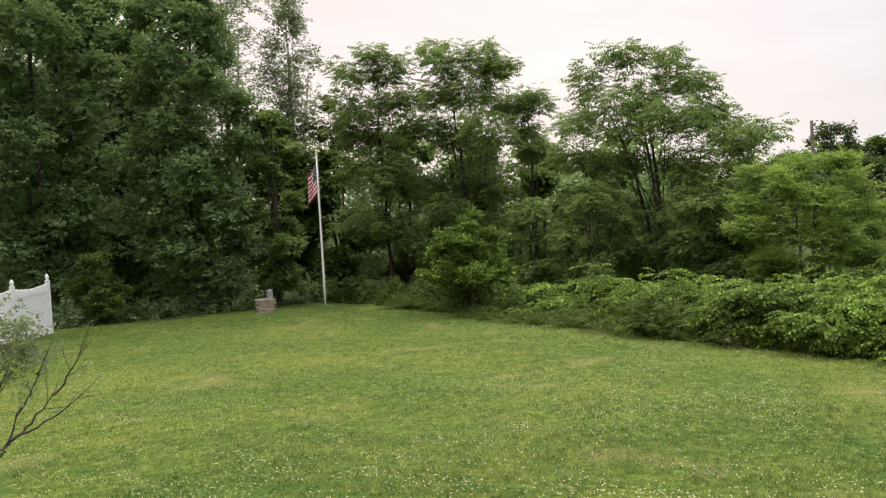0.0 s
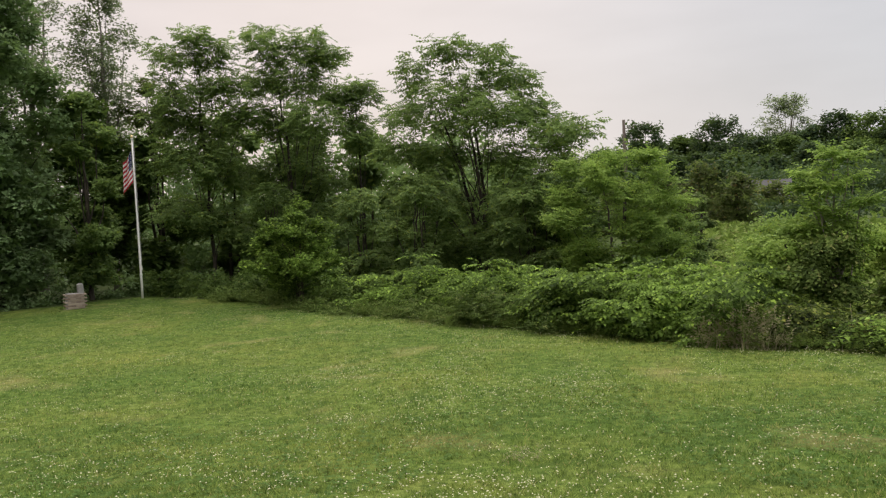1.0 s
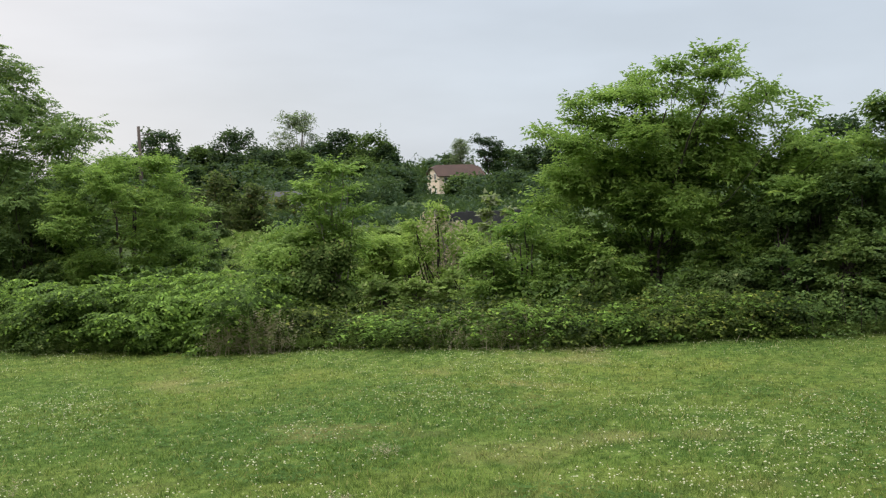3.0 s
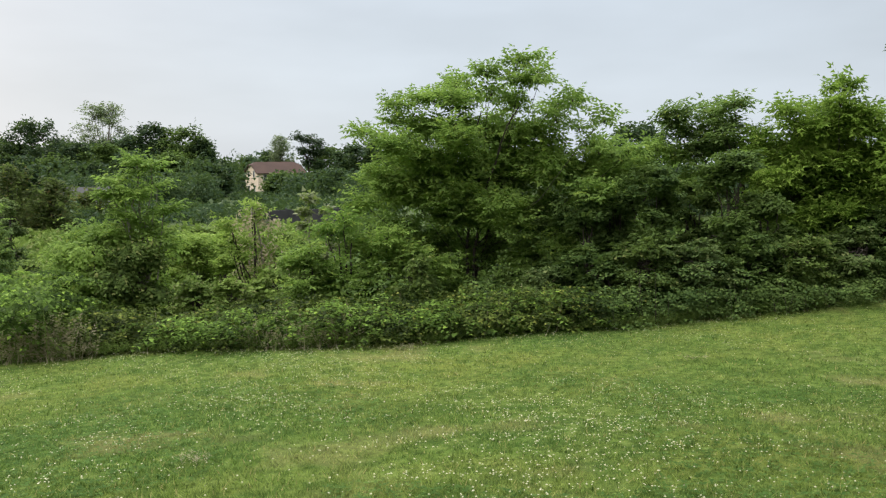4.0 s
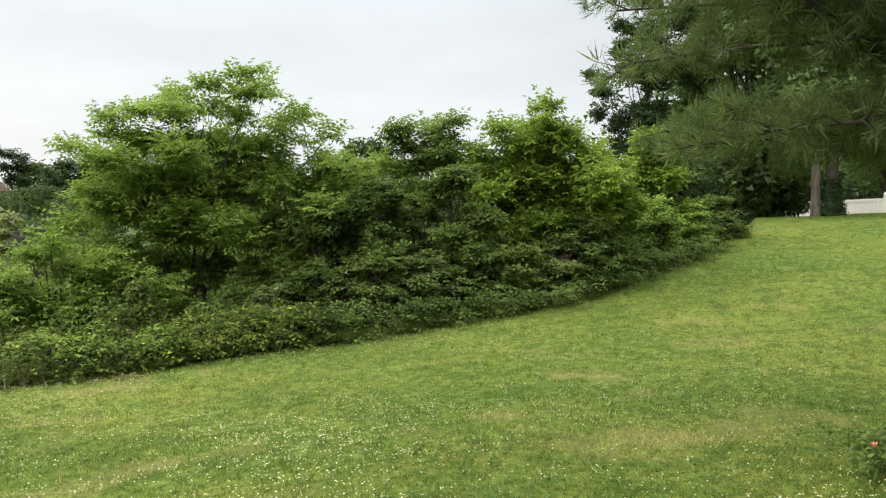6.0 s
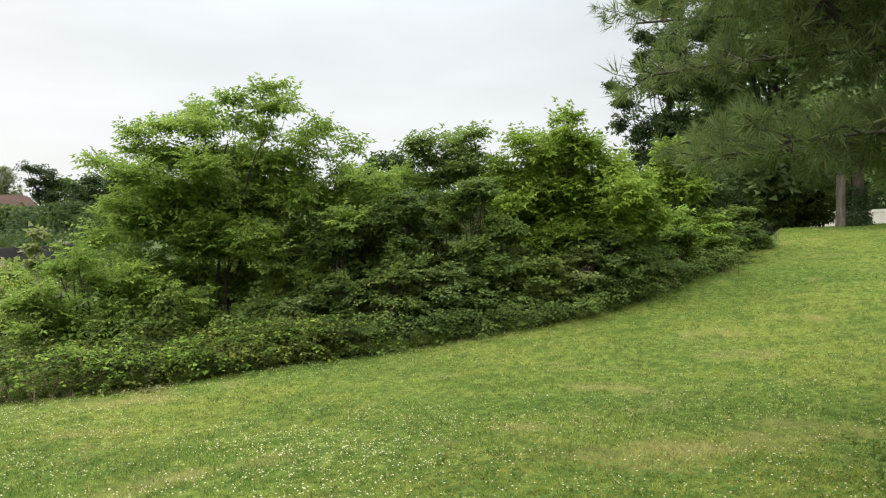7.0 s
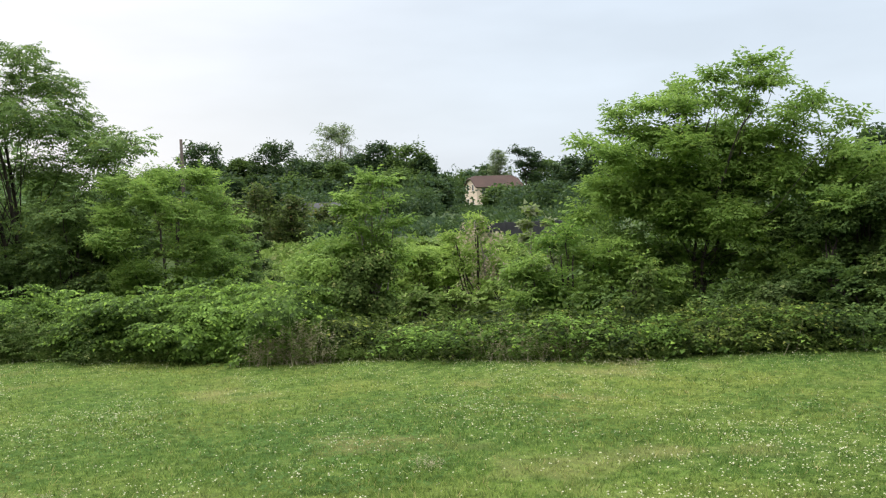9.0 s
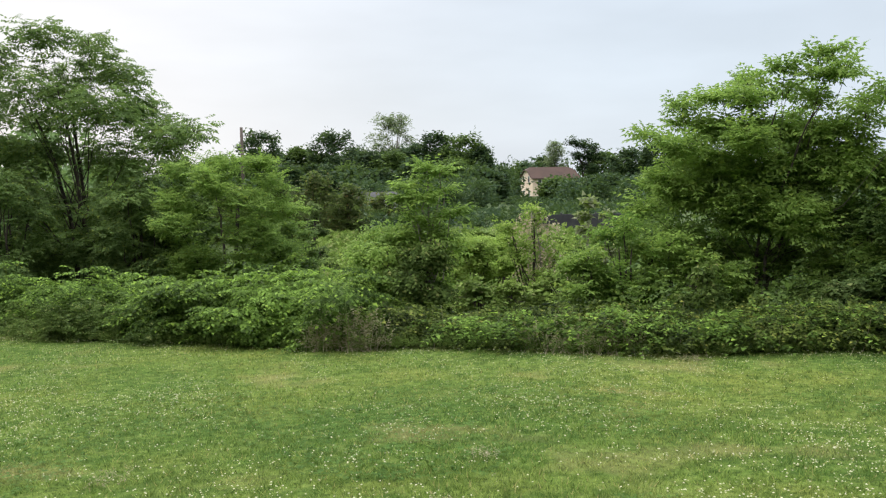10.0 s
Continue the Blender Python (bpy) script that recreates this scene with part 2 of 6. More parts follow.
m_red = speckled("red_cloth", (0.50, 0.035, 0.05), (0.38, 0.025, 0.04), 25.0, 0.85)
m_white = speckled("white_cloth", (0.80, 0.79, 0.78), (0.70, 0.69, 0.69), 25.0, 0.85)
m_blue = speckled("blue_cloth", (0.020, 0.030, 0.115), (0.015, 0.022, 0.085), 25.0, 0.85)
m_brick = speckled("pale_brick", (0.27, 0.20, 0.155), (0.12, 0.09, 0.075), 18.0, 0.9, 0.2, 0.0, 0.4)
n_, l_ = m_brick.node_tree.nodes, m_brick.node_tree.links
b_ = n_["Principled BSDF"]
brick_info = n_.new("ShaderNodeObjectInfo")
l_.new(mixed(n_, l_, brick_info.outputs["Random"], b_.inputs["Base Color"].links[0].from_socket, (0.42, 0.36, 0.28)), b_.inputs["Base Color"])
m_mortar = speckled("mortar", (0.36, 0.34, 0.31), (0.26, 0.25, 0.23), 25.0, 0.95)
m_stone = speckled("grey_stone", (0.34, 0.33, 0.31), (0.22, 0.215, 0.20), 14.0, 0.9, 0.2, 0.0, 0.4)
m_stucco = speckled("tan_stucco", (0.78, 0.66, 0.52), (0.70, 0.58, 0.45), 3.0, 0.9)
m_roof = speckled("brown_shingle", (0.085, 0.052, 0.038), (0.055, 0.035, 0.027), 4.0, 0.9)
m_grey_roof = speckled("grey_shingle", (0.10, 0.10, 0.10), (0.06, 0.06, 0.064), 4.0, 0.85)
m_glass, n_, l_, b_ = material("window_glass", 0.08, 0.5)
b_.inputs["Base Color"].default_value = (0.03, 0.035, 0.04, 1)
m_paint = speckled("white_paint", (0.78, 0.78, 0.76), (0.68, 0.68, 0.66), 5.0, 0.6)
m_dark_wood = speckled("weathered_pole_wood", (0.075, 0.06, 0.05), (0.13, 0.11, 0.09), 4.0, 0.95)
m_dark_wall = speckled("dark_boards", (0.035, 0.037, 0.042), (0.065, 0.066, 0.07), 2.0, 0.8)
m_coral = speckled("coral_petal", (0.72, 0.33, 0.22), (0.60, 0.24, 0.15), 60.0, 0.6)
m_soil = speckled("leaf_litter", (0.07, 0.052, 0.033), (0.035, 0.028, 0.02), 6.0, 0.95, 0.1, 0.0, 0.6)

# ---- mesh helpers ----


def mesh_np(name, V, F, mat, smooth=False):
    """A mesh from arrays: V (n, 3) and F (m, k), all faces with k corners."""
    V, F = np.asarray(V, dtype=np.float32), np.asarray(F, dtype=np.int32)
    me = bpy.data.meshes.new(name)
    me.vertices.add(len(V))
    me.vertices.foreach_set("co", V.ravel())
    me.loops.add(F.size)
    me.loops.foreach_set("vertex_index", F.ravel())
    me.polygons.add(len(F))
    me.polygons.foreach_set("loop_start", np.arange(len(F), dtype=np.int32) * F.shape[1])
    if smooth:
        me.polygons.foreach_set("use_smooth", np.ones(len(F), dtype=bool))
    me.update(calc_edges=True)
    me.materials.append(mat)
    return me


def joined(pieces):
    """One (V, F) out of many."""
    Vs, Fs, k = [], [], 0
    for V, F in pieces:
        Vs.append(np.asarray(V, dtype=float))
        Fs.append(np.asarray(F) + k)
        k += len(V)
    return np.concatenate(Vs), np.concatenate(Fs)


def part(name, data, mat=None, parent=None, label=""):
    """A mesh, or a bmesh, as one object under its thing or part."""
    if isinstance(data, bmesh.types.BMesh):
        me = bpy.data.meshes.new(name)
        data.to_mesh(me)
        data.free()
        me.materials.append(mat)
        data = me
    ob = new(name, data)
    if parent:
        ob.parent = parent
    if label:
        ob["label"] = label
    return ob


def thing(name, at, label, category, group="", kind="", turn=0.0):
    ob = new(name)
    ob.empty_display_size = 0.2
    ob.matrix_basis = pose(*at, 0, 0, turn)
    return tagged(ob, label, category, group, kind)


def tube(points, radii, sides=6):
    """A tapered tube along points."""
    P = np.asarray(points, dtype=float)
    r = np.asarray(radii, dtype=float)
    d = np.gradient(P, axis=0)
    d /= np.linalg.norm(d, axis=1)[:, None] + 1e-9
    ref = np.where(np.abs(d[:, 2:3]) > 0.85, np.array([[1.0, 0, 0]]), np.array([[0, 0, 1.0]]))
    a = np.cross(d, ref)
    a /= np.linalg.norm(a, axis=1)[:, None] + 1e-9
    b = np.cross(d, a)
    ang = np.arange(sides) * 2 * math.pi / sides
    ring = a[:, None, :] * np.cos(ang)[None, :, None] + b[:, None, :] * np.sin(ang)[None, :, None]
    V = (P[:, None, :] + ring * r[:, None, None]).reshape(-1, 3)
    k = len(P)
    i, j = np.meshgrid(np.arange(k - 1), np.arange(sides), indexing="ij")
    i, j = i.ravel(), j.ravel()
    j2 = (j + 1) % sides
    F = np.stack([i * sides + j, i * sides + j2, (i + 1) * sides + j2, (i + 1) * sides + j], 1)
    return V, F


def bend(a, c, b, k=6):
    """A curve from a by way of c to b."""
    t = np.linspace(0, 1, k)[:, None]
    a, b, c = np.asarray(a, float), np.asarray(b, float), np.asarray(c, float)
    return (1 - t) ** 2 * a + 2 * t * (1 - t) * c + t ** 2 * b


def box_bm(sx, sy, sz, at=(0, 0, 0), bevel=0.0, rot=None):
    bm = bmesh.new()
    m = Matrix.Translation(at) @ (rot or Matrix()) @ Matrix.Diagonal((sx, sy, sz, 1))
    bmesh.ops.create_cube(bm, size=1.0, matrix=m)
    if bevel:
        bmesh.ops.bevel(bm, geom=bm.edges[:], offset=bevel, segments=1, affect="EDGES")
    return bm


def lathe_bm(profile, sides=16):
    """A turned solid from (radius, height) pairs."""
    bm = bmesh.new()
    rings = []
    for r, z in profile:
        rings.append([bm.verts.new((max(r, 1e-4) * math.cos(2 * math.pi * i / sides), max(r, 1e-4) * math.sin(2 * math.pi * i / sides), z)) for i in range(sides)])
    for lo, hi in zip(rings, rings[1:]):
        for i in range(sides):
            f = bm.faces.new((lo[i], lo[(i + 1) % sides], hi[(i + 1) % sides], hi[i]))
            f.smooth = True
    bm.faces.new(rings[0][::-1])
    bm.faces.new(rings[-1])
    return bm


# ---- leaf sprays: each a small cluster along +x, with z up ----


def leaf_quad(base, way, length, width, droop=0.0, roll=0.0):
    """One leaf blade as a folded kite of four corners."""
    base, way = np.asarray(base, float), np.asarray(way, float)
    way = way / np.linalg.norm(way)
    side = np.cross(way, (0, 0, 1.0))
    side /= np.linalg.norm(side) + 1e-9
    up = np.cross(side, way)
    s = side * math.cos(roll) + up * math.sin(roll)
    mid = base + way * length * 0.42 + np.array([0, 0, -droop * 0.15 * length])
    tip = base + way * length + np.array([0, 0, -droop * length])
    return [base, mid + s * width / 2 + up * width * 0.12, tip, mid - s * width / 2 + up * width * 0.12]


def pinnate(length, pairs, leaflet, width, droop, rnd):
    """A feather leaf: leaflets in pairs along an arched stalk."""
    out = []
    for i in range(pairs):
        t = 0.25 + 0.7 * i / max(1, pairs - 1)
        p = (length * t, 0, -droop * length * t * t)
        k = 1 - 0.45 * abs(t - 0.55)
        for s in (-1, 1):
            w = (0.35 + rnd.uniform(-0.15, 0.15), s, -0.15 + rnd.uniform(-0.15, 0.15))
            out.append(leaf_quad(p, w, leaflet * k, width * k, 0.25, rnd.uniform(-0.5, 0.5)))
    out.append(leaf_quad((length * 0.95, 0, -droop * length * 0.9), (1, 0, -0.4), leaflet, width, 0.2))
    return np.array(out).reshape(-1, 3)


def fan(count, spread, length, width, droop, rnd, stalk=0.5):
    """Broad leaves set round the end of a twig."""
    out = []
    for i in range(count):
        a = (i / count - 0.5) * 2 * math.pi * spread + rnd.uniform(-0.3, 0.3)
        el = rnd.uniform(-0.35, 0.45)
        w = (math.cos(a) * math.cos(el), math.sin(a) * math.cos(el), math.sin(el))
        p = np.array(w) * length * stalk * rnd.uniform(0.4, 1.2) + np.array((rnd.uniform(-0.5, 0.3) * length, 0, 0))
        out.append(leaf_quad(p, w, length * rnd.uniform(0.75, 1.15), width * rnd.uniform(0.8, 1.1), droop, rnd.uniform(-0.6, 0.6)))
    return np.array(out).reshape(-1, 3)


def arching(length, count, leaf, width, droop, rnd):
    """An arching cane with alternate leaves lying flat on both sides."""
    out = []
    for i in range(count):
        t = 0.2 + 0.8 * i / (count - 1)
        p = (length * t, 0, 0.12 * length * math.sin(t * 2.2) - droop * length * t * t)
        s = 1 if i % 2 else -1
        w = (0.55, s * 0.9, -0.25 + rnd.uniform(-0.15, 0.2))
        out.append(leaf_quad(p, w, leaf * (1.15 - 0.4 * t), width * (1.15 - 0.4 * t), 0.25, rnd.uniform(-0.35, 0.35)))
    return np.array(out).reshape(-1, 3)


def rosette(count, length, pairs, leaflet, width, droop, rnd):
    """The end of a shoot: feather leaves set all round it, rising and then drooping."""
    out = []
    for i in range(count):
        a, up = 2 * math.pi * (i + rnd.uniform(-0.3, 0.3)) / count, rnd.uniform(-0.1, 0.55)
        p = pinnate(length * rnd.uniform(0.75, 1.15), pairs, leaflet, width, droop, rnd)
        x, z = p[:, 0] * math.cos(up) - p[:, 2] * math.sin(up), p[:, 0] * math.sin(up) + p[:, 2] * math.cos(up)
        out.append(np.stack([x * math.cos(a) - p[:, 1] * math.sin(a), x * math.sin(a) + p[:, 1] * math.cos(a), z], 1))
    return np.concatenate(out)


def needles(count, length, width, rnd):
    """A pine tuft: long thin needles fanned forward round the end of a twig."""
    out = []
    for i in range(count):
        a, el = rnd.uniform(0, 2 * math.pi), rnd.uniform(0.25, 1.5)
        w = np.array((math.cos(el), math.sin(el) * math.cos(a), math.sin(el) * math.sin(a) - 0.3))
        p = np.array((rnd.uniform(-0.05, 0.02), 0, 0))
        out.append(leaf_quad(p, w, length * rnd.uniform(0.75, 1.1), width, 0.12, rnd.uniform(-1, 1)))
    return np.array(out).reshape(-1, 3)


def three_cornered(tmpl, keep_width=0.5):
    """The same leaves as single triangles, for needles and for growth far off."""
    q = tmpl.reshape(-1, 4, 3)
    half = (q[:, 1] - q[:, 3]) * keep_width
    root = q[:, 0] * 0.8 + q[:, 2] * 0.2
    return np.stack([root + half * 0.75, root - half * 0.75, q[:, 2]], 1).reshape(-1, 3)


SR = random.Random(5)
SPRAYS = {
    "locust": [pinnate(0.30, 4, 0.115, 0.055, 0.15, SR) for _ in range(4)],
    "heaven": [pinnate(0.42, 5, 0.135, 0.052, 0.18, SR) for _ in range(4)],
    "rosette": [rosette(5, 0.34, 4, 0.112, 0.046, 0.12, SR) for _ in range(5)],
    "sumac": [pinnate(0.42, 5, 0.15, 0.05, 0.25, SR) for _ in range(4)],
    "maple": [fan(6, 0.9, 0.145, 0.12, 0.2, SR) for _ in range(4)],
    "broad": [fan(7, 0.9, 0.10, 0.062, 0.2, SR) for _ in range(4)],
    "small": [fan(7, 1.0, 0.075, 0.045, 0.2, SR) for _ in range(4)],
    "willow": [fan(8, 0.7, 0.14, 0.028, 0.7, SR) for _ in range(4)],
    "knotweed": [arching(0.46, 8, 0.12, 0.09, 0.2, SR) for _ in range(4)],
    "bramble": [arching(0.34, 6, 0.09, 0.065, 0.3, SR) for _ in range(4)],
    "weed": [arching(0.35, 8, 0.10, 0.035, 0.15, SR) for _ in range(4)],
    "far": [fan(5, 1.0, 0.42, 0.36, 0.2, SR, 0.9) for _ in range(4)],
    "hill": [fan(6, 1.0, 0.34, 0.27, 0.2, SR, 1.0) for _ in range(4)],
    "mid": [fan(6, 1.0, 0.27, 0.19, 0.2, SR) for _ in range(4)],
    "needle": [needles(21, 0.165, 0.015, SR) for _ in range(5)],
    "large": [fan(6, 0.8, 0.26, 0.22, 0.35, SR, 0.7) for _ in range(3)],
}

TRIANGLES = ("maple", "far", "hill", "mid", "needle", "broad", "small", "weed", "locust", "bramble", "rosette")
for k in TRIANGLES:
    SPRAYS[k] = [three_cornered(t, 0.5 if k == "needle" else 0.85) for t in SPRAYS[k]]
CORNERS = {k: 3 if k in TRIANGLES else 4 for k in SPRAYS}
# large filler leaves added deep inside a plant to darken it, in the leaf shape that its outer sprays have
SPRAYS["inner_four"] = [fan(6, 1.0, 0.8, 0.55, 0.3, SR, 0.5) for _ in range(3)]
SPRAYS["inner_three"] = [three_cornered(t, 0.85) for t in SPRAYS["inner_four"]]
CORNERS["inner_four"], CORNERS["inner_three"] = 4, 3


def spread_sprays(kind, P, az, pitch, roll, size):
    """Sprays set at P with their heading, pitch, roll and size: (V, F) of four-cornered leaves."""
    Vs, Fs, k = [], [], 0
    which = np.arange(len(P)) % len(SPRAYS[kind])
    for w, tmpl in enumerate(SPRAYS[kind]):
        sel = which == w
        if not sel.any():
            continue
        ca, sa, cp, sp = np.cos(az[sel]), np.sin(az[sel]), np.cos(pitch[sel]), np.sin(pitch[sel])
        cr, sr = np.cos(roll[sel]), np.sin(roll[sel])
        x, y, z = tmpl[:, 0][None], tmpl[:, 1][None], tmpl[:, 2][None]
        y1, z1 = y * cr[:, None] - z * sr[:, None], y * sr[:, None] + z * cr[:, None]
        x2, z2 = x * cp[:, None] - z1 * sp[:, None], x * sp[:, None] + z1 * cp[:, None]
        x3, y3 = x2 * ca[:, None] - y1 * sa[:, None], x2 * sa[:, None] + y1 * ca[:, None]
        s = size[sel][:, None]
        V = np.stack([x3 * s, y3 * s, z2 * s], 2) + P[sel][:, None, :]
        V = V.reshape(-1, 3)
        Vs.append(V)
        Fs.append(np.arange(len(V)).reshape(-1, CORNERS[kind]) + k)
        k += len(V)
    return np.concatenate(Vs), np.concatenate(Fs)


# ---- the lie of the land ----
EDGE_BEARING = np.array([-180, -60, -45, -27, -21, -13, -9, -4.4, 3, 10.6, 18, 26.5, 30, 39, 46, 56, 65, 72, 78, 83, 86, 90, 93, 97, 103, 180.0])
EDGE_REACH = np.array([90, 60, 34, 30.8, 31.4, 32.3, 33.6, 30.0, 23.3, 19.9, 17.4, 15.9, 15.1, 14.4, 13.9, 14.2, 15.1, 15.9, 16.8, 17.8, 19.4, 21.9, 26.5, 60, 80, 90.0])


def smoothed(a):
    a = np.clip(a, 0, 1)
    return a * a * (3 - 2 * a)


def bearing_of(x, y):
    return np.degrees(np.arctan2(x, y))


def edge_at(b):
    return np.interp(b, EDGE_BEARING, EDGE_REACH)


def height(x, y):
    """The ground: a lawn that falls away from its near end, rises to a bank on one side; a hollow past its edge, then a far hill."""
    x, y = np.asarray(x, float), np.asarray(y, float)
    r = np.hypot(x, y)
    z = 0.2 - 1.25 * (1 - np.exp(-(r / 9) ** 1.5))
    z = z + 1.4 * smoothed((x - 11) / 20) * smoothed((14 - y) / 12)
    past = r - edge_at(bearing_of(x, y))
    z = z - 1.2 * smoothed((past - 0.5) / 9) + 2.0 * smoothed((r - 30) / 35) * smoothed(past / 8)
    z = z - 1.3 * smoothed((x - 36.5) / 10) * smoothed((12 - y) / 8) * (1 - smoothed((r - 60) / 40))
    z = z + 2.6 * smoothed((r - 80) / 120) + 9 * smoothed((r - 230) / 250)
    z = z + 0.05 * np.sin(x * 0.9 + 1.3 * np.sin(y * 0.5)) * np.sin(y * 0.7 + 0.4) * smoothed(r / 12)
    return z


def spot(bearing, dist, lift=0.0):
    x, y = dist * math.sin(radians(bearing)), dist * math.cos(radians(bearing))
    return (x, y, float(height(x, y)) + lift)


def tree_spot(bearing, dist):
    """A tree's place by bearing and distance from where one stands while looking that way."""
    x0, y0 = np.interp(bearing, (0, 20, 36, 58), (-0.2, -0.1, 0.07, 0.22)), -0.36
    x, y = x0 + dist * math.sin(radians(bearing)), y0 + dist * math.cos(radians(bearing))
    return (x, y, float(height(x, y)))


# the ground: one sheet, fine near the camera, out to the horizon
g_r = np.concatenate([[0, 0.02], np.arange(0.5, 40, 0.5), np.geomspace(40, 3000, 60)])
g_a = np.radians(np.arange(0, 360, 2.0))
gr, ga = np.meshgrid(g_r[1:], g_a, indexing="ij")
gx, gy = gr * np.sin(ga), gr * np.cos(ga)
gV = np.concatenate([np.stack([gx, gy, height(gx, gy)], 2).reshape(-1, 3), [[0, 0, 0.2]]])
na = len(g_a)
gi, gj = np.meshgrid(np.arange(len(g_r) - 2), np.arange(na), indexing="ij")
gi, gj = gi.ravel(), gj.ravel()
gj2 = (gj + 1) % na
hub = np.arange(na)
gF = np.concatenate([np.stack([gi * na + gj, gi * na + gj2, (gi + 1) * na + gj2, (gi + 1) * na + gj], 1), np.stack([0 * hub + len(gV) - 1, 0 * hub + len(gV) - 1, (hub + 1) % na, hub], 1)[:0]])
ground_me = mesh_np("ground", gV, gF, m_turf, True)
ground_me.materials.append(m_wild)
gc = gV[gF].mean(1)
wild = np.hypot(gc[:, 0], gc[:, 1]) > edge_at(bearing_of(gc[:, 0], gc[:, 1])) + 0.6
ground_me.polygons.foreach_set("material_index", wild.astype(np.int32))
ground = part("ground", ground_me)
tagged(ground, "mown grass ground sloping gently, with yellowed patches", "lawn", kind="structure")

# ---- trees and shrubs ----


def ball(rng, n):
    d = rng.normal(size=(n, 3))
    d /= np.linalg.norm(d, axis=1)[:, None]
    return d


def crown_mesh(rng, lobes, kind, sprays, size=1.0, tight=0.36, flat=0.55, clumps=9.0, droop=0.1, shell=0.55, lie=(0.32, 0.45), inner=0):
    """Leaves of a crown: each lobe (x, y, z, radius) holds clumps of sprays with gaps between. Also gives the clumps."""
    lobes = np.asarray(lobes, float)
    vol = lobes[:, 3] ** 2
    P, A, C = [], [], []
    for (x, y, z, r), share in zip(lobes, vol / vol.sum()):
        k = max(5, int(clumps * (0.6 + 1.1 * min(r, 2.0))))
        d = ball(rng, k)
        rad = r * (shell + (1 - shell) * rng.random(k)) * 0.8
        cc = np.array([x, y, z]) + d * rad[:, None] * np.array([1, 1, 0.85])
        n = max(k, int(sprays * share * 1.35))
        which = rng.integers(0, k, n)
        rc = r * tight * rng.uniform(0.7, 1.3, k)
        off = ball(rng, n) * (rng.random(n) ** 0.45)[:, None] * rc[which][:, None] * np.array([1.25, 1.25, flat * 1.15])
        p = cc[which] + off
        out = p - np.array([x, y, z]) * np.array([1, 1, 1])
        A.append(np.arctan2(out[:, 1] + off[:, 1], out[:, 0] + off[:, 0]) + rng.normal(0, 0.7, n))
        P.append(p)
        C += [(np.array([x, y, z]), c) for c in cc]
    P, A = np.concatenate(P), np.concatenate(A)
    n = len(P)
    V, F = spread_sprays(kind, P, A, rng.normal(0.05 - droop, lie[0], n), rng.normal(0, lie[1], n), size * rng.uniform(0.75, 1.35, n))
    if inner and (lobes[:, 3] > 0.24).any():
        big = lobes[lobes[:, 3] > 0.24]
        big = np.repeat(big, (inner * np.clip(big[:, 3] / 0.4, 1, 4) ** 1.6).astype(int), axis=0)
        m = len(big)
        q = big[:, :3] + ball(rng, m) * (rng.random(m) ** 0.5 * big[:, 3] * 0.6)[:, None]
        V, F = joined([(V, F), spread_sprays("inner_three" if CORNERS[kind] == 3 else "inner_four", q, rng.uniform(-3, 3, m), rng.normal(0, 0.5, m), rng.normal(0, 0.6, m), np.minimum(big[:, 3], 0.24 if big[:, 3].max() < 1.2 else 0.6 if big[:, 3].max() < 2.2 else 1.0) * rng.uniform(0.45, 0.75, m))])
    return V, F, C


def wood_mesh(rng, lobes, clumps, trunk_r, fork, lean=(0.0, 0.0), stems=1, twig=0.012, sides=7, slim=1.0):
    """Trunk or stems, limbs to the lobes and twigs to their clumps."""
    lobes = np.asarray(lobes, float)
    top = lobes[lobes[:, 2].argmax()]
    open_by = 0.22 * np.abs(lobes[:, :2]).max()
    out, trunks = [], []
    for s in range(stems):
        a = 2 * math.pi * s / stems + 0.6
        sp = 0.0 if stems == 1 else 1.0
        base = np.array([sp * trunk_r * 2.2 * math.cos(a), sp * trunk_r * 2.2 * math.sin(a), -0.4])
        tip = np.array([top[0] * 0.8 + sp * math.cos(a) * open_by, top[1] * 0.8 + sp * math.sin(a) * open_by, top[2] * (0.93 - 0.11 * sp)])
        path = bend(base, np.array([lean[0] + base[0], lean[1] + base[1], top[2] * 0.5]), tip, 12)
        path[1:-1] += rng.normal(0, 0.035 * max(0.4, top[2] / 8), (10, 3)) * np.array([1, 1, 0.2])
        rad = trunk_r * np.linspace(1, 0.0, 12) ** 0.8 + 0.012
        rad[0] *= 1.35
        out.append(tube(path, rad, sides))
        trunks.append((path, rad))
    for i, (x, y, z, r) in enumerate(lobes[:max(4, int(len(lobes) * slim))]):
        path, rad = trunks[i % stems]
        h = max(fork * rng.uniform(0.75, 1.2), z * 0.42)
        k = int(np.abs(path[:, 2] - min(h, path[-2, 2])).argmin())
        a, b = path[k], np.array([x, y, z])
        c = a + (b - a) * np.array([0.55, 0.55, 0.35])
        limb = bend(a, c, b, 7)
        limb[1:-1] += rng.normal(0, 0.05, (5, 3))
        out.append(tube(limb, np.linspace(max(0.018, rad[k] * 0.55) * slim, 0.012 * slim, 7), 5))
    for lc, c in clumps[::(9 if twig > 0.03 else 2)]:
        a = lc * 0.85 + c * 0.15 + np.array([0, 0, -0.1])
        out.append(tube(np.array([a, (a + c) / 2 + np.array([0, 0, 0.05]), c]), [twig, twig * 0.7, twig * 0.4], 3))
    return joined(out)


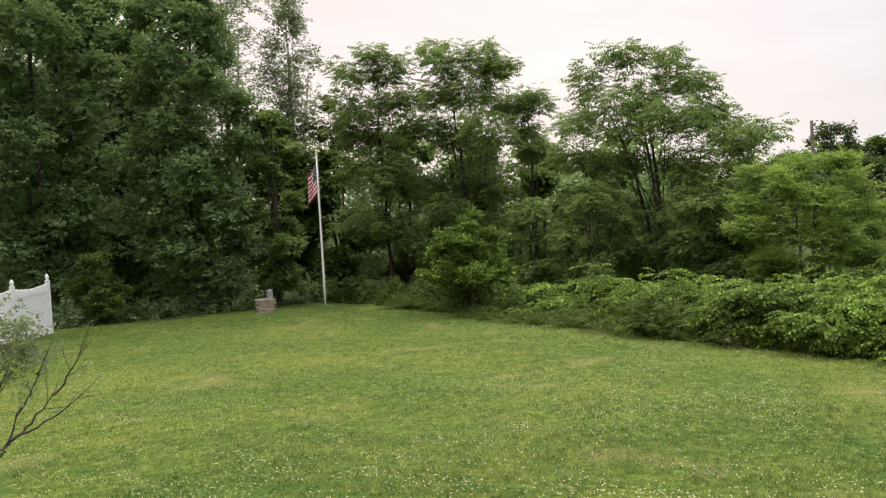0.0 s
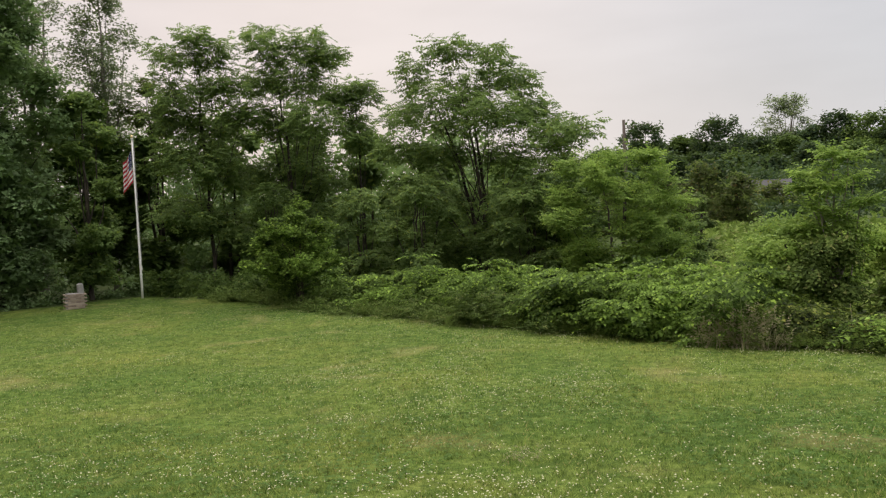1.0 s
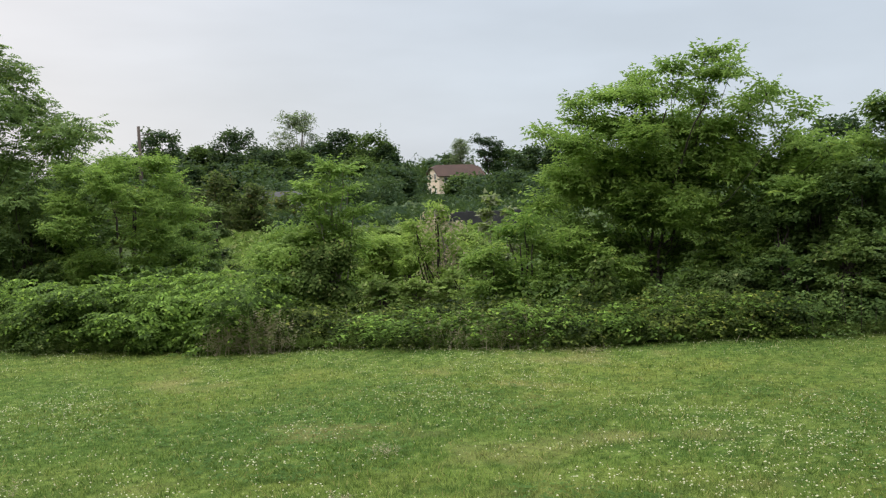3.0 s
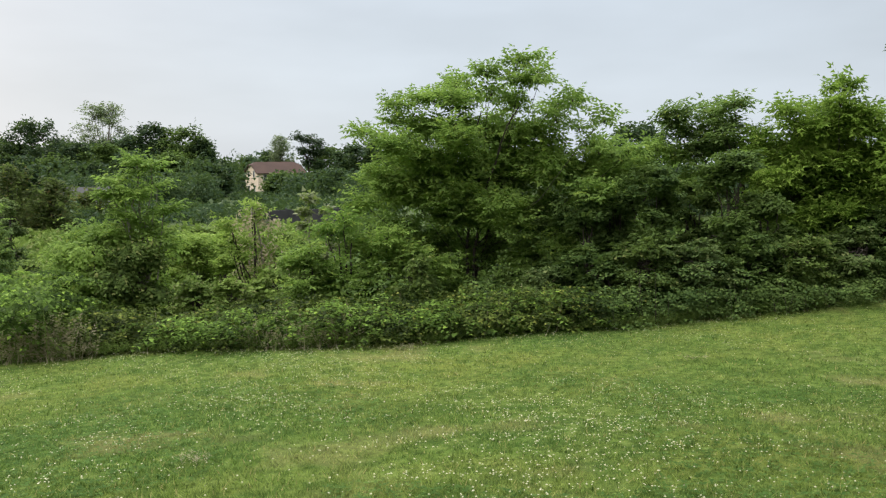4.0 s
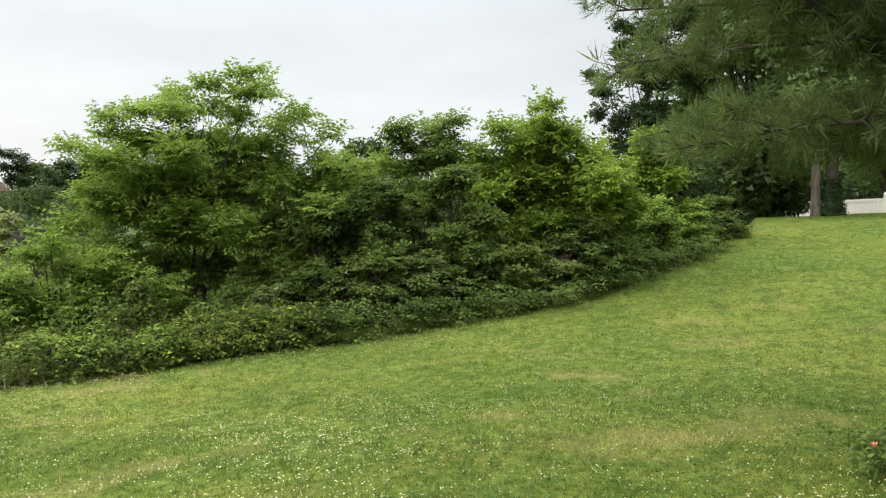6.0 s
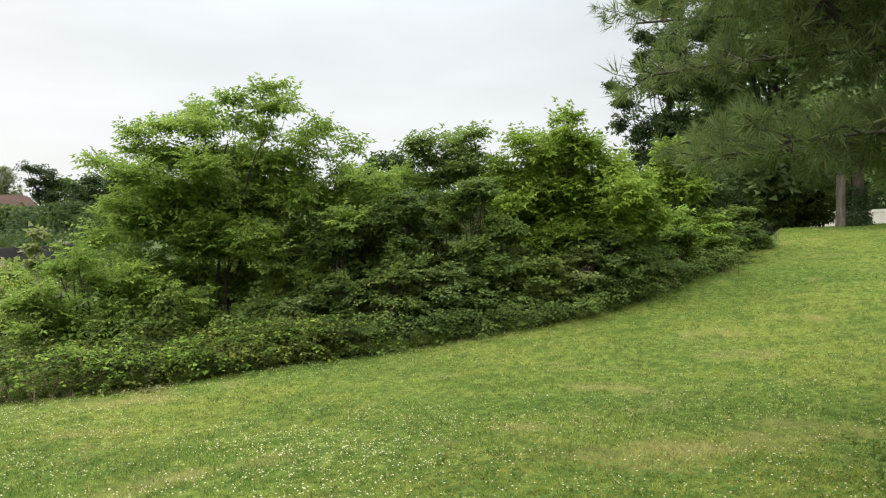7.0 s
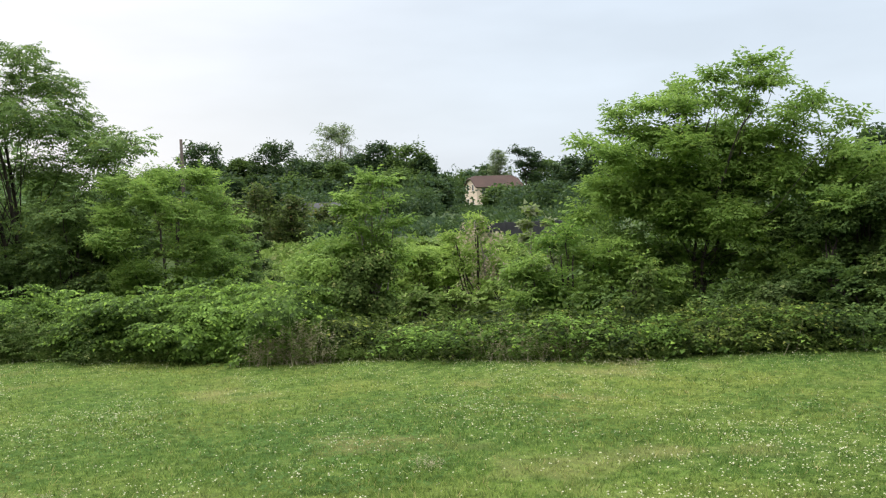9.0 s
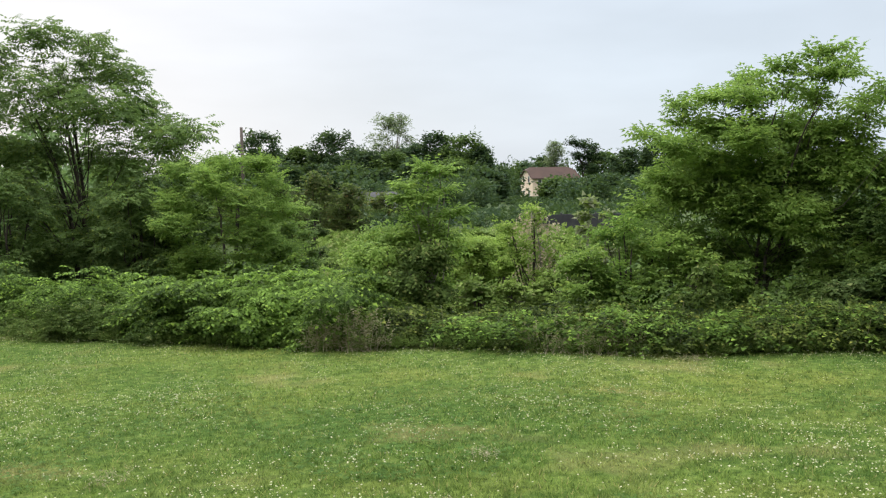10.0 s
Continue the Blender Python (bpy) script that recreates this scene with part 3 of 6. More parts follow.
def tree(name, at, lobes, kind, sprays, leaf, label, seed, bark=None, trunk_r=0.12, fork=1.2, category="tree", group="", stems=1, turn=0.0,
         size=1.0, tight=0.42, flat=0.6, clumps=9.0, droop=0.1, shell=0.3, lean=(0.0, 0.0), twig=0.012, lie=(0.32, 0.45), slim=1.0, inner=0):
    """A tree or shrub: stems and limbs as one part, the leaves as another."""
    rng = np.random.default_rng(seed)
    t = thing(name, at, label, category, group, turn=turn)
    V, F, C = crown_mesh(rng, lobes, kind, sprays, size, tight, flat, clumps, droop, shell, lie, inner)
    part("crown", mesh_np("crown", V, F, leaf), None, t)
    V, F = wood_mesh(rng, lobes, C, trunk_r, fork, lean, stems, twig, 7, slim)
    part("trunk", mesh_np("trunk", V, F, bark or m_bark, True), None, t)
    return t


def facing(lobes, bearing, base, seed, depth=0.6):
    """Lobes given as (across, height over the datum, radius), turned to stand square to a bearing and given some depth."""
    rng = np.random.default_rng(seed)
    b = radians(bearing)
    out = []
    for u, z, r in list(lobes) + [(u * 0.92 + rng.normal(0, 0.3 * r), z - 0.25 * r + rng.normal(0, 0.2 * r), r * 0.75) for u, z, r in lobes]:
        w = rng.normal(0, depth)
        out.append((u * math.cos(b) + w * math.sin(b), -u * math.sin(b) + w * math.cos(b), z - base, r))
    return out


def rounded(seed, wide, low, high, count, big=0.5, taper=0.5):
    """Lobes filling an uneven oval crown."""
    rng = np.random.default_rng(seed)
    out = []
    for i in range(count):
        t = (i + rng.random()) / count
        z = low + (high - low) * t
        reach = wide * math.sqrt(max(0.12, 1 - ((t - 0.42) / 0.62) ** 2)) * (1 - 0.25 * taper * t)
        r = wide * big * rng.uniform(0.7, 1.15) * (1 - 0.35 * t)
        a, d = i * 2.4 + rng.uniform(-0.4, 0.4), max(0.0, reach - r) * rng.uniform(0.55, 1.0)
        out.append((d * math.cos(a), d * math.sin(a), min(z, high - r * 0.8), r))
    return out

# ---- the wood's edge: maples, birches, locusts ----
WOOD = "trees at the wood's edge"


def big_tree(name, b, d, wide, low, top, kind, sprays, leaf, label, seed, count=12, trunk_r=0.2, **more):
    """A tree by bearing and distance; low and top are heights over the datum of the plan."""
    at = tree_spot(b, d)
    lobes = rounded(seed, wide, low - at[2], top - at[2], count, more.pop("big", 0.5), more.pop("taper", 0.5))
    return tree(name, at, lobes, kind, sprays, leaf, label, seed, trunk_r=trunk_r, group=more.pop("group", WOOD), **more)



def shaped_tree(name, b, d, lobes, kind, sprays, leaf, label, seed, depth=0.6, **more):
    at = tree_spot(b, d)
    return tree(name, at, facing(lobes, b, at[2], seed, depth), kind, sprays, leaf, label, seed, group=more.pop("group", WOOD), **more)


big_tree("maple_tree", -17.0, 34.5, 3.8, 0.2, 12.6, "broad", 5800, m_maple, "tall dense dark green maple with boughs down to the lawn", 11, 30, 0.16, clumps=12, size=1.5, taper=0.25, flat=0.5, tight=0.42, lie=(0.26, 0.34), inner=8, slim=0.5)
big_tree("maple_tree", -26.0, 36.0, 3.9, 0.6, 14.5, "broad", 5400, m_maple, "tall dark maple rising over the picket fence", 12, 28, 0.18, clumps=12, size=1.5, taper=0.25, flat=0.5, tight=0.42, lie=(0.26, 0.34), inner=8, slim=0.5)
big_tree("maple_tree", -21.5, 43.0, 4.2, 0.5, 16.0, "mid", 1700, m_maple, "tall shaded maple deep in the wood", 13, 16, 0.28, inner=9, slim=0.5)
big_tree("maple_tree", -32.5, 39.0, 4.2, 0.5, 15.0, "mid", 1500, m_maple, "tall shaded maple behind the picket fence", 14, 16, 0.28, inner=9, slim=0.5)
big_tree("maple_tree", -29.5, 40.5, 4.0, 3.0, 16.5, "mid", 1600, m_maple, "tall dark maple standing deep behind the picket fence", 9, 18, 0.2, taper=0.2, inner=9, slim=0.5)
big_tree("maple_tree", -24.5, 45.0, 4.0, 6.0, 18.5, "mid", 1500, m_maple, "tall dark maple with its crown out of sight", 8, 16, 0.2, taper=0.2, inner=9, slim=0.5)
big_tree("maple_tree", -12.0, 43.0, 3.6, 0.0, 8.0, "mid", 1500, m_shade, "shaded understory maple in the wood", 15, 12, 0.18, inner=9, slim=0.5)
big_tree("birch_tree", -14.5, 46.0, 3.0, 7.5, 17.0, "broad", 1300, m_pale, "thin-leaved pale tree with sky showing through", 16, 12, 0.16, bark=m_pale_bark, size=1.5, tight=0.55, shell=0.2, flat=1.1, clumps=6, big=0.62)
big_tree("birch_tree", -10.3, 45.0, 2.8, 3.5, 14.8, "broad", 2100, m_pale, "thin-leaved pale tree behind the flagpole", 17, 13, 0.16, bark=m_pale_bark, size=1.5, tight=0.55, shell=0.2, flat=1.1, clumps=6, big=0.6)
big_tree("birch_tree", -7.6, 44.0, 1.9, 4.0, 9.0, "broad", 1100, m_olive, "sparse twiggy tree in the wood with sky showing through", 18, 8, 0.12, size=1.4)
big_tree("young_maple_tree", -11.8, 34.2, 1.7, -0.2, 7.0, "broad", 1900, m_locust, "yellowish green young tree with drooping sprays", 19, 11, 0.09, size=1.5)
LOCUST = dict(size=1.2, tight=0.52, flat=0.6, clumps=11, lie=(0.26, 0.32), slim=0.6)
shaped_tree("locust_tree", -4.3, 36.0, [(-0.36, 9.28, 0.73), (-1.09, 8.43, 0.85), (0.36, 8.68, 0.97), (-0.85, 7.22, 1.21), (0.85, 7.22, 1.09), (-1.33, 6.01, 1.09), (0.36, 5.53, 1.33), (1.57, 6.25, 0.97), (-0.61, 4.08, 1.21), (1.09, 3.59, 1.21), (-1.2, 2.3, 1.1), (0.3, 1.9, 1.2)],
            "locust", 3800, m_locust, "slender black locust with layered feathery foliage", 21, 0.9, trunk_r=0.08, fork=2.5, **LOCUST)
shaped_tree("locust_tree", 1.3, 36.0, [(-1.09, 9.69, 0.68), (-0.48, 8.72, 1.09), (0.73, 8.72, 0.97), (1.45, 8.24, 0.85), (-1.21, 7.76, 0.97), (0.24, 7.27, 1.21), (1.69, 7.03, 0.97), (-0.97, 5.82, 1.21), (0.97, 5.58, 1.21), (-0.48, 3.88, 1.33), (1.21, 3.64, 1.21), (-0.9, 2.2, 1.1), (0.6, 1.8, 1.2)],
            "locust", 3900, m_locust, "tall black locust with open layered crown", 22, 0.9, trunk_r=0.09, fork=2.5, **LOCUST)
shaped_tree("locust_tree", 5.6, 37.0, [(0.0, 7.27, 0.7), (-0.62, 6.78, 0.62), (0.5, 6.9, 0.55), (-0.25, 5.78, 0.87), (0.25, 4.79, 0.87)],
            "locust", 750, m_locust, "thin leaning young black locust", 23, 0.5, trunk_r=0.06, fork=2.0, **LOCUST)
shaped_tree("locust_tree", 13.8, 32.0, [(-1.16, 7.63, 0.79), (0.68, 7.41, 0.69), (-2.13, 6.77, 0.89), (-0.39, 6.34, 1.09), (1.36, 6.77, 0.99), (-2.91, 5.47, 0.89), (-1.36, 5.26, 1.19), (0.59, 5.04, 1.09), (2.13, 5.47, 0.99), (3.10, 4.61, 0.89),
            (-2.91, 4.18, 0.89), (-1.16, 3.75, 0.99), (0.97, 3.75, 0.99), (2.71, 4.18, 0.79), (3.48, 4.29, 0.60), (-2.71, 2.46, 1.19), (-0.77, 2.03, 1.39), (1.36, 2.03, 1.39), (-1.75, 0.52, 1.19), (0.59, 0.52, 1.19)],
            "locust", 5500, m_locust, "wide spreading black locust with many stems and open crown", 24, 1.2, trunk_r=0.09, fork=2.2, stems=3, **LOCUST)
for i, (b, d, wide, top) in enumerate([(-7.5, 41, 2.5, 6.0), (-3.0, 42, 2.8, 6.8), (1.5, 41, 2.8, 6.8), (6.0, 40, 2.6, 5.6), (10.5, 39, 2.6, 4.6), (15.5, 38, 2.5, 4.0), (19.5, 37, 2.3, 3.0)]):
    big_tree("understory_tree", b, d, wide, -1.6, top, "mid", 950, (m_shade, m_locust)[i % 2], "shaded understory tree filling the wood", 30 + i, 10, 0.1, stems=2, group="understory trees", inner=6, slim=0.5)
for i, (b, d, wide, top, leaf) in enumerate([(-0.5, 33, 1.5, 3.2, m_shade), (5.5, 30.5, 1.7, 2.9, m_locust), (9.3, 29, 1.7, 3.2, m_locust), (16.8, 28.5, 1.6, 2.9, m_locust), (19.2, 30, 1.6, 2.6, m_shade)]):
    big_tree("young_locust_tree", b, d, wide, -0.9, top, "locust", 800, leaf, "low bushy young locust with feathery foliage", 40 + i, 9, 0.06, stems=3, size=1.15, flat=0.4, group="young locusts", inner=5, lie=(0.22, 0.26))
shaped_tree("vine_covered_bush", 1.2, 26.8, [(0.1, 1.85, 0.5), (-0.5, 1.35, 0.6), (0.5, 1.25, 0.7), (-1.0, 0.6, 0.7), (0.2, 0.6, 0.8), (0.9, 0.35, 0.65), (-0.4, -0.1, 0.8), (0.6, -0.4, 0.7)],
            "broad", 2200, m_knot, "rounded bush smothered in broad-leaved vines", 47, 0.5, trunk_r=0.04, fork=0.4, stems=3, slim=0.5, group="bushes", category="bush", size=1.0, shell=0.5)
big_tree("young_walnut_tree", 22.6, 27.0, 3.2, -0.6, 3.4, "rosette", 800, m_ash, "spreading yellow-green young tree with feather leaves", 48, 26, 0.06, slim=0.5, big=0.3, stems=3, flat=0.5, clumps=9, tight=0.4, shell=0.3, size=1.05, lie=(0.26, 0.28), inner=5)
big_tree("young_walnut_tree", 26.5, 30.0, 1.5, -0.8, 1.3, "broad", 900, m_locust, "low grey-green bushy young tree", 49, 8, 0.05, stems=3)
big_tree("holly_bush", -23.2, 32.6, 1.35, -0.7, 1.6, "broad", 1300, m_weed, "sparse bush in front of the dark wood", 50, 9, 0.04, stems=4, group="bushes", category="bush", size=1.0, shell=0.4)
big_tree("cedar_tree", 27.9, 45.0, 1.2, -2.4, 1.95, "small", 1100, m_grey, "small dense rounded grey-green cedar", 51, 9, 0.07, group="bushes", size=1.6)
for i, (b, d, wide, top) in enumerate([(22.6, 57, 2.8, 3.2), (25.6, 58, 3.2, 3.6), (28.0, 59, 3.2, 4.1), (30.2, 58, 2.2, 3.2), (20.0, 56, 2.8, 3.0), (32.6, 70, 3.0, 2.75), (31.2, 73, 2.6, 2.5)]):
    big_tree("cherry_tree", b, d, wide, -2.6, top, "mid", 800, m_olive, "brownish olive tree on the far side of the hollow", 52 + i, 13, 0.12, group="olive trees", size=0.8, big=0.55, shell=0.5)

# ---- right of the hollow: sapling with vines, sumac, tree of heaven ----
big_tree("vine_covered_sapling", 35.5, 19.4, 0.9, 0.6, 2.62, "rosette", 100, m_ash, "thin sapling with feather leaves over the brambles", 60, 12, 0.045, size=1.1, big=0.3, shell=0.4, clumps=3, lie=(0.25, 0.25), group="saplings", bark=m_pale_bark)
big_tree("vine_covered_bush", 32.2, 19.4, 1.25, -0.9, 1.15, "bramble", 1300, m_ash, "shapeless bush overgrown with hanging vines", 61, 9, 0.04, stems=3, group="bushes", category="bush", droop=0.5, inner=5)
big_tree("vine_covered_bush", 33.6, 20.2, 1.5, -0.9, 1.45, "bramble", 1400, m_ash, "tall bush smothered in hanging vines", 63, 11, 0.04, stems=3, group="bushes", category="bush", droop=0.5, inner=5)
big_tree("vine_covered_bush", 35.0, 18.8, 0.95, -0.9, 1.0, "bramble", 1000, m_weed, "dark bush overgrown with vines round a sapling", 62, 8, 0.04, stems=3, group="bushes", category="bush", droop=0.5, inner=5)
for i, (b, d, wide, top, leaf, kind) in enumerate([(38.6, 19.3, 1.0, 0.05, m_meadow, "broad"), (40.9, 18.6, 1.0, 0.0, m_meadow, "broad"), (43.6, 19.0, 0.9, 0.2, m_meadow, "broad"), (45.8, 18.2, 1.0, 0.7, m_ash, "rosette"), (48.3, 18.6, 1.5, 1.45, m_fresh, "rosette"), (50.6, 18.8, 1.4, 1.05, m_ash, "rosette"), (52.8, 18.4, 1.2, 0.7, m_ash, "rosette"),
                                                  (38.0, 30.0, 1.8, 0.75, m_lime, "broad"), (40.2, 27.5, 1.6, 0.8, m_lime, "broad"), (42.5, 29.0, 1.7, 0.7, m_lime, "broad"), (36.5, 34.0, 2.0, 0.4, m_lime, "broad"), (39.5, 38.0, 2.2, 0.5, m_meadow, "mid"), (43.0, 36.0, 2.0, 0.5, m_meadow, "mid"), (45.8, 27.0, 1.5, 0.5, m_weed, "broad"), (34.0, 27.0, 1.6, 0.2, m_meadow, "broad"), (41.5, 23.5, 1.2, 0.3, m_lime, "broad"), (38.4, 24.5, 1.7, 0.85, m_lime, "broad"), (40.4, 25.5, 1.7, 0.85, m_lime, "broad"), (37.0, 26.0, 1.6, 0.8, m_lime, "broad")]):
    big_tree("shrub", b, d, wide, float(height(*spot(b, d)[:2])) - 0.2, top, kind, 140 if kind == "rosette" else 1300 if leaf is m_lime else 520, leaf, "leafy green shrub on the slope behind the brambles", 70 + i, 8, 0.03, stems=3, group="shrubs on the slope", category="shrub", inner=5, flat=0.45, lie=(0.25, 0.3))
shaped_tree("withered_vine", 43.0, 21.5, [(-0.5, 1.2, 0.3), (-0.2, 1.4, 0.35), (0.15, 1.1, 0.35), (-0.1, 0.7, 0.4), (0.2, 0.35, 0.4), (-0.2, 0.15, 0.4), (0.1, -0.3, 0.45), (-0.25, -0.5, 0.4)],
            "weed", 130, m_dead, "withered tan vine hanging over a dead stump", 88, 0.35, trunk_r=0.03, fork=0.3, slim=0.3, bark=m_pale_bark, group="bushes", category="vine", droop=1.1, size=1.25, tight=0.7, lie=(0.5, 0.6))
shaped_tree("vine_covered_bush", 42.3, 21.2, [(-0.6, 1.1, 0.4), (0.0, 1.3, 0.45), (-0.4, 0.5, 0.5), (0.5, 0.4, 0.5), (0.1, -0.2, 0.6)],
            "small", 500, m_lime, "leafy bush grown through with a withered vine", 87, 0.4, trunk_r=0.04, fork=0.3, group="bushes", category="bush", tight=0.6)
big_tree("poplar_sapling", 45.9, 20.0, 0.4, -0.4, 1.75, "broad", 150, m_poplar, "poplar sapling with pale undersides of leaves showing", 89, 6, 0.025, group="saplings", size=1.3, slim=0.4, bark=m_pale_bark, tight=0.7)
big_tree("poplar_sapling", 47.1, 20.2, 0.3, -0.4, 1.4, "broad", 80, m_poplar, "small poplar sapling with pale leaves", 90, 5, 0.02, group="saplings", size=1.3, slim=0.4, bark=m_pale_bark, tight=0.7)
big_tree("catalpa_sapling", 53.2, 16.9, 0.55, -0.5, 0.45, "large", 200, m_weed, "low sapling with very large heart-shaped leaves", 91, 6, 0.025, group="saplings", size=0.36, droop=0.7)
PLUMES = dict(size=1.14, flat=0.72, clumps=10, slim=0.5, tight=0.45, shell=0.3, lie=(0.34, 0.34), inner=6)
heaven_plumes = [(1.49, 4.72, 0.23), (1.3, 4.25, 0.28), (1.8, 4.31, 0.1), (1.15, 3.71, 0.28), (0.55, 4.5, 0.1), (0.61, 4.05, 0.23), (-0.26, 4.3, 0.2), (-0.15, 3.84, 0.34), (-0.81, 4.05, 0.1), (-1.18, 4.05, 0.1), (-1.7, 3.8, 0.11),
                 (-1.78, 3.47, 0.1), (-2.48, 3.15, 0.11), (2.25, 3.71, 0.1), (2.63, 3.78, 0.1), (2.1, 3.32, 0.2), (2.02, 2.92, 0.23), (2.99, 3.19, 0.1), (3.12, 2.71, 0.28), (3.68, 2.5, 0.23)]
heaven_body = [(-1.11, 3.28, 0.28), (-0.17, 3.06, 0.46), (0.78, 3.11, 0.46), (1.47, 3.09, 0.23), (-1.67, 2.82, 0.34), (-0.87, 2.46, 0.46), (0.21, 2.23, 0.57), (1.17, 2.21, 0.51), (2.14, 2.19, 0.46), (2.97, 2.03, 0.28), (-2.23, 2.16, 0.34), (-1.44, 1.73, 0.46),
               (-0.36, 1.43, 0.57), (0.73, 1.26, 0.57), (1.7, 1.23, 0.51), (2.53, 1.21, 0.34), (-2.46, 1.49, 0.23), (-1.74, 0.78, 0.34), (-0.67, 0.47, 0.46), (0.43, 0.3, 0.46), (1.53, 0.27, 0.34), (-0.28, -0.37, 0.34), (-1.5, -0.05, 0.28), (2.9, 1.5, 0.36), (3.4, 2.1, 0.34), (3.2, 0.9, 0.36), (1.7, 2.55, 0.3), (2.2, 0.5, 0.4)]
shaped_tree("tree_of_heaven", 56.6, 20.5, [(u, z, r) for u, z, r in heaven_plumes] + [(u, z, r * 1.36) for u, z, r in heaven_body], "rosette", 2000, m_ash, "broad bright green tree of heaven with plume-like shoots", 92, 0.8, trunk_r=0.035, fork=1.0, stems=4, **PLUMES)
shaped_tree("tree_of_heaven", 66.5, 21.3, [(-0.04, 2.37, 0.18), (0.52, 2.14, 0.18), (1.09, 2.62, 0.1), (1.64, 2.42, 0.15), (0.73, 2.49, 0.1), (0.16, 1.87, 0.3), (1.07, 1.71, 0.3), (1.91, 1.69, 0.3), (2.48, 2.51, 0.1)],
            "rosette", 300, m_ash, "young yellow-green tree of heaven", 93, 0.4, trunk_r=0.05, fork=0.8, stems=2, **PLUMES)
shaped_tree("walnut_sapling", 75.3, 21.0, [(-0.45, 3.57, 0.1), (-0.68, 3.1, 0.1), (-0.99, 3.39, 0.1), (-0.99, 2.98, 0.1), (-1.88, 3.2, 0.1), (-1.54, 2.93, 0.1), (-1.2, 2.58, 0.12), (-0.66, 2.7, 0.1), (-1.87, 3.43, 0.1)],
            "rosette", 110, m_locust, "upright dark green sapling with long feather leaves", 94, 0.3, trunk_r=0.05, fork=0.8, stems=3, **PLUMES)
grown = [(u, z, r * 1.4) for u, z, r in ((-0.22, 1.62, 0.46), (0.64, 1.6, 0.4), (-0.73, 0.97, 0.4), (0.28, 0.95, 0.45), (1.3, 1.2, 0.35), (-1.3, 1.3, 0.35), (0.3, 2.2, 0.4), (-0.7, 2.3, 0.36), (1.2, 2.1, 0.3), (1.6, 1.6, 0.38), (1.9, 2.1, 0.24), (1.4, 2.55, 0.2), (-1.5, 1.9, 0.32), (-1.7, 2.4, 0.22), (2.0, 1.3, 0.3), (0.1, 2.9, 0.3), (0.5, 3.05, 0.2), (-0.5, 2.75, 0.28))]
shaped_tree("tree_of_heaven", 79.8, 20.6, [(0.22, 3.77, 0.1), (0.15, 3.39, 0.11), (-0.28, 3.38, 0.1), (-0.94, 3.28, 0.1), (-0.72, 3.01, 0.14), (-0.03, 2.91, 0.29), (0.76, 3.16, 0.1), (0.64, 2.82, 0.23), (1.24, 2.7, 0.17), (-1.61, 2.85, 0.1), (-1.36, 2.55, 0.23), (-0.59, 2.42, 0.34),
            (0.4, 2.25, 0.34), (1.36, 2.32, 0.17), (1.65, 2.08, 0.21), (-1.1, 1.78, 0.34), (-0.22, 1.62, 0.46), (0.64, 1.6, 0.34), (1.3, 1.71, 0.23), (-0.73, 0.97, 0.34), (0.28, 0.95, 0.4), (1.01, 0.81, 0.23), (-1.37, 1.11, 0.23)] + grown,
            "rosette", 1600, m_bright, "bright yellow-green tree of heaven", 95, 0.5, trunk_r=0.05, fork=0.9, stems=3, **PLUMES)
shaped_tree("tree_of_heaven", 87.5, 25.0, [(-0.19, 3.08, 0.3), (-0.32, 2.41, 0.4), (0.28, 2.68, 0.19), (-0.59, 1.97, 0.33), (0.22, 2.01, 0.33)],
            "rosette", 260, m_bright, "young yellow-green tree of heaven", 96, 0.4, trunk_r=0.04, fork=0.9, stems=2, **PLUMES)
for i, (b, d, wide, top, leaf, kind, n) in enumerate([(68.8, 18.6, 1.35, 2.3, m_shade, "broad", 1500), (73.9, 18.4, 1.3, 2.5, m_shade, "broad", 1500), (64.6, 18.4, 1.0, 1.5, m_shade, "broad", 800), (71.3, 19.2, 1.3, 1.9, m_weed, "broad", 1100), (62.6, 19.4, 1.2, 1.5, m_shade, "broad", 900), (66.4, 19.4, 1.3, 2.0, m_shade, "broad", 1100), (76.0, 18.6, 1.0, 1.5, m_shade, "broad", 600), (84.0, 21.0, 1.1, 1.7, m_locust, "broad", 600), (82.5, 19.3, 1.0, 1.2, m_shade, "broad", 600), (86.5, 23.0, 1.2, 1.6, m_fresh, "broad", 600), (89.0, 24.5, 1.2, 1.45, m_knot, "broad", 600), (91.0, 26.2, 1.0, 1.5, m_weed, "broad", 500)]):
    big_tree("hedgerow_shrub", b, d, wide, float(height(*spot(b, d)[:2])) + 0.1, top, kind, n, leaf, "tangled hedgerow shrub on the bank", 100 + i, 9, 0.035, stems=3, group="hedgerow shrubs", category="shrub", shell=0.35, inner=9, flat=0.5, tight=0.5, lie=(0.25, 0.3))
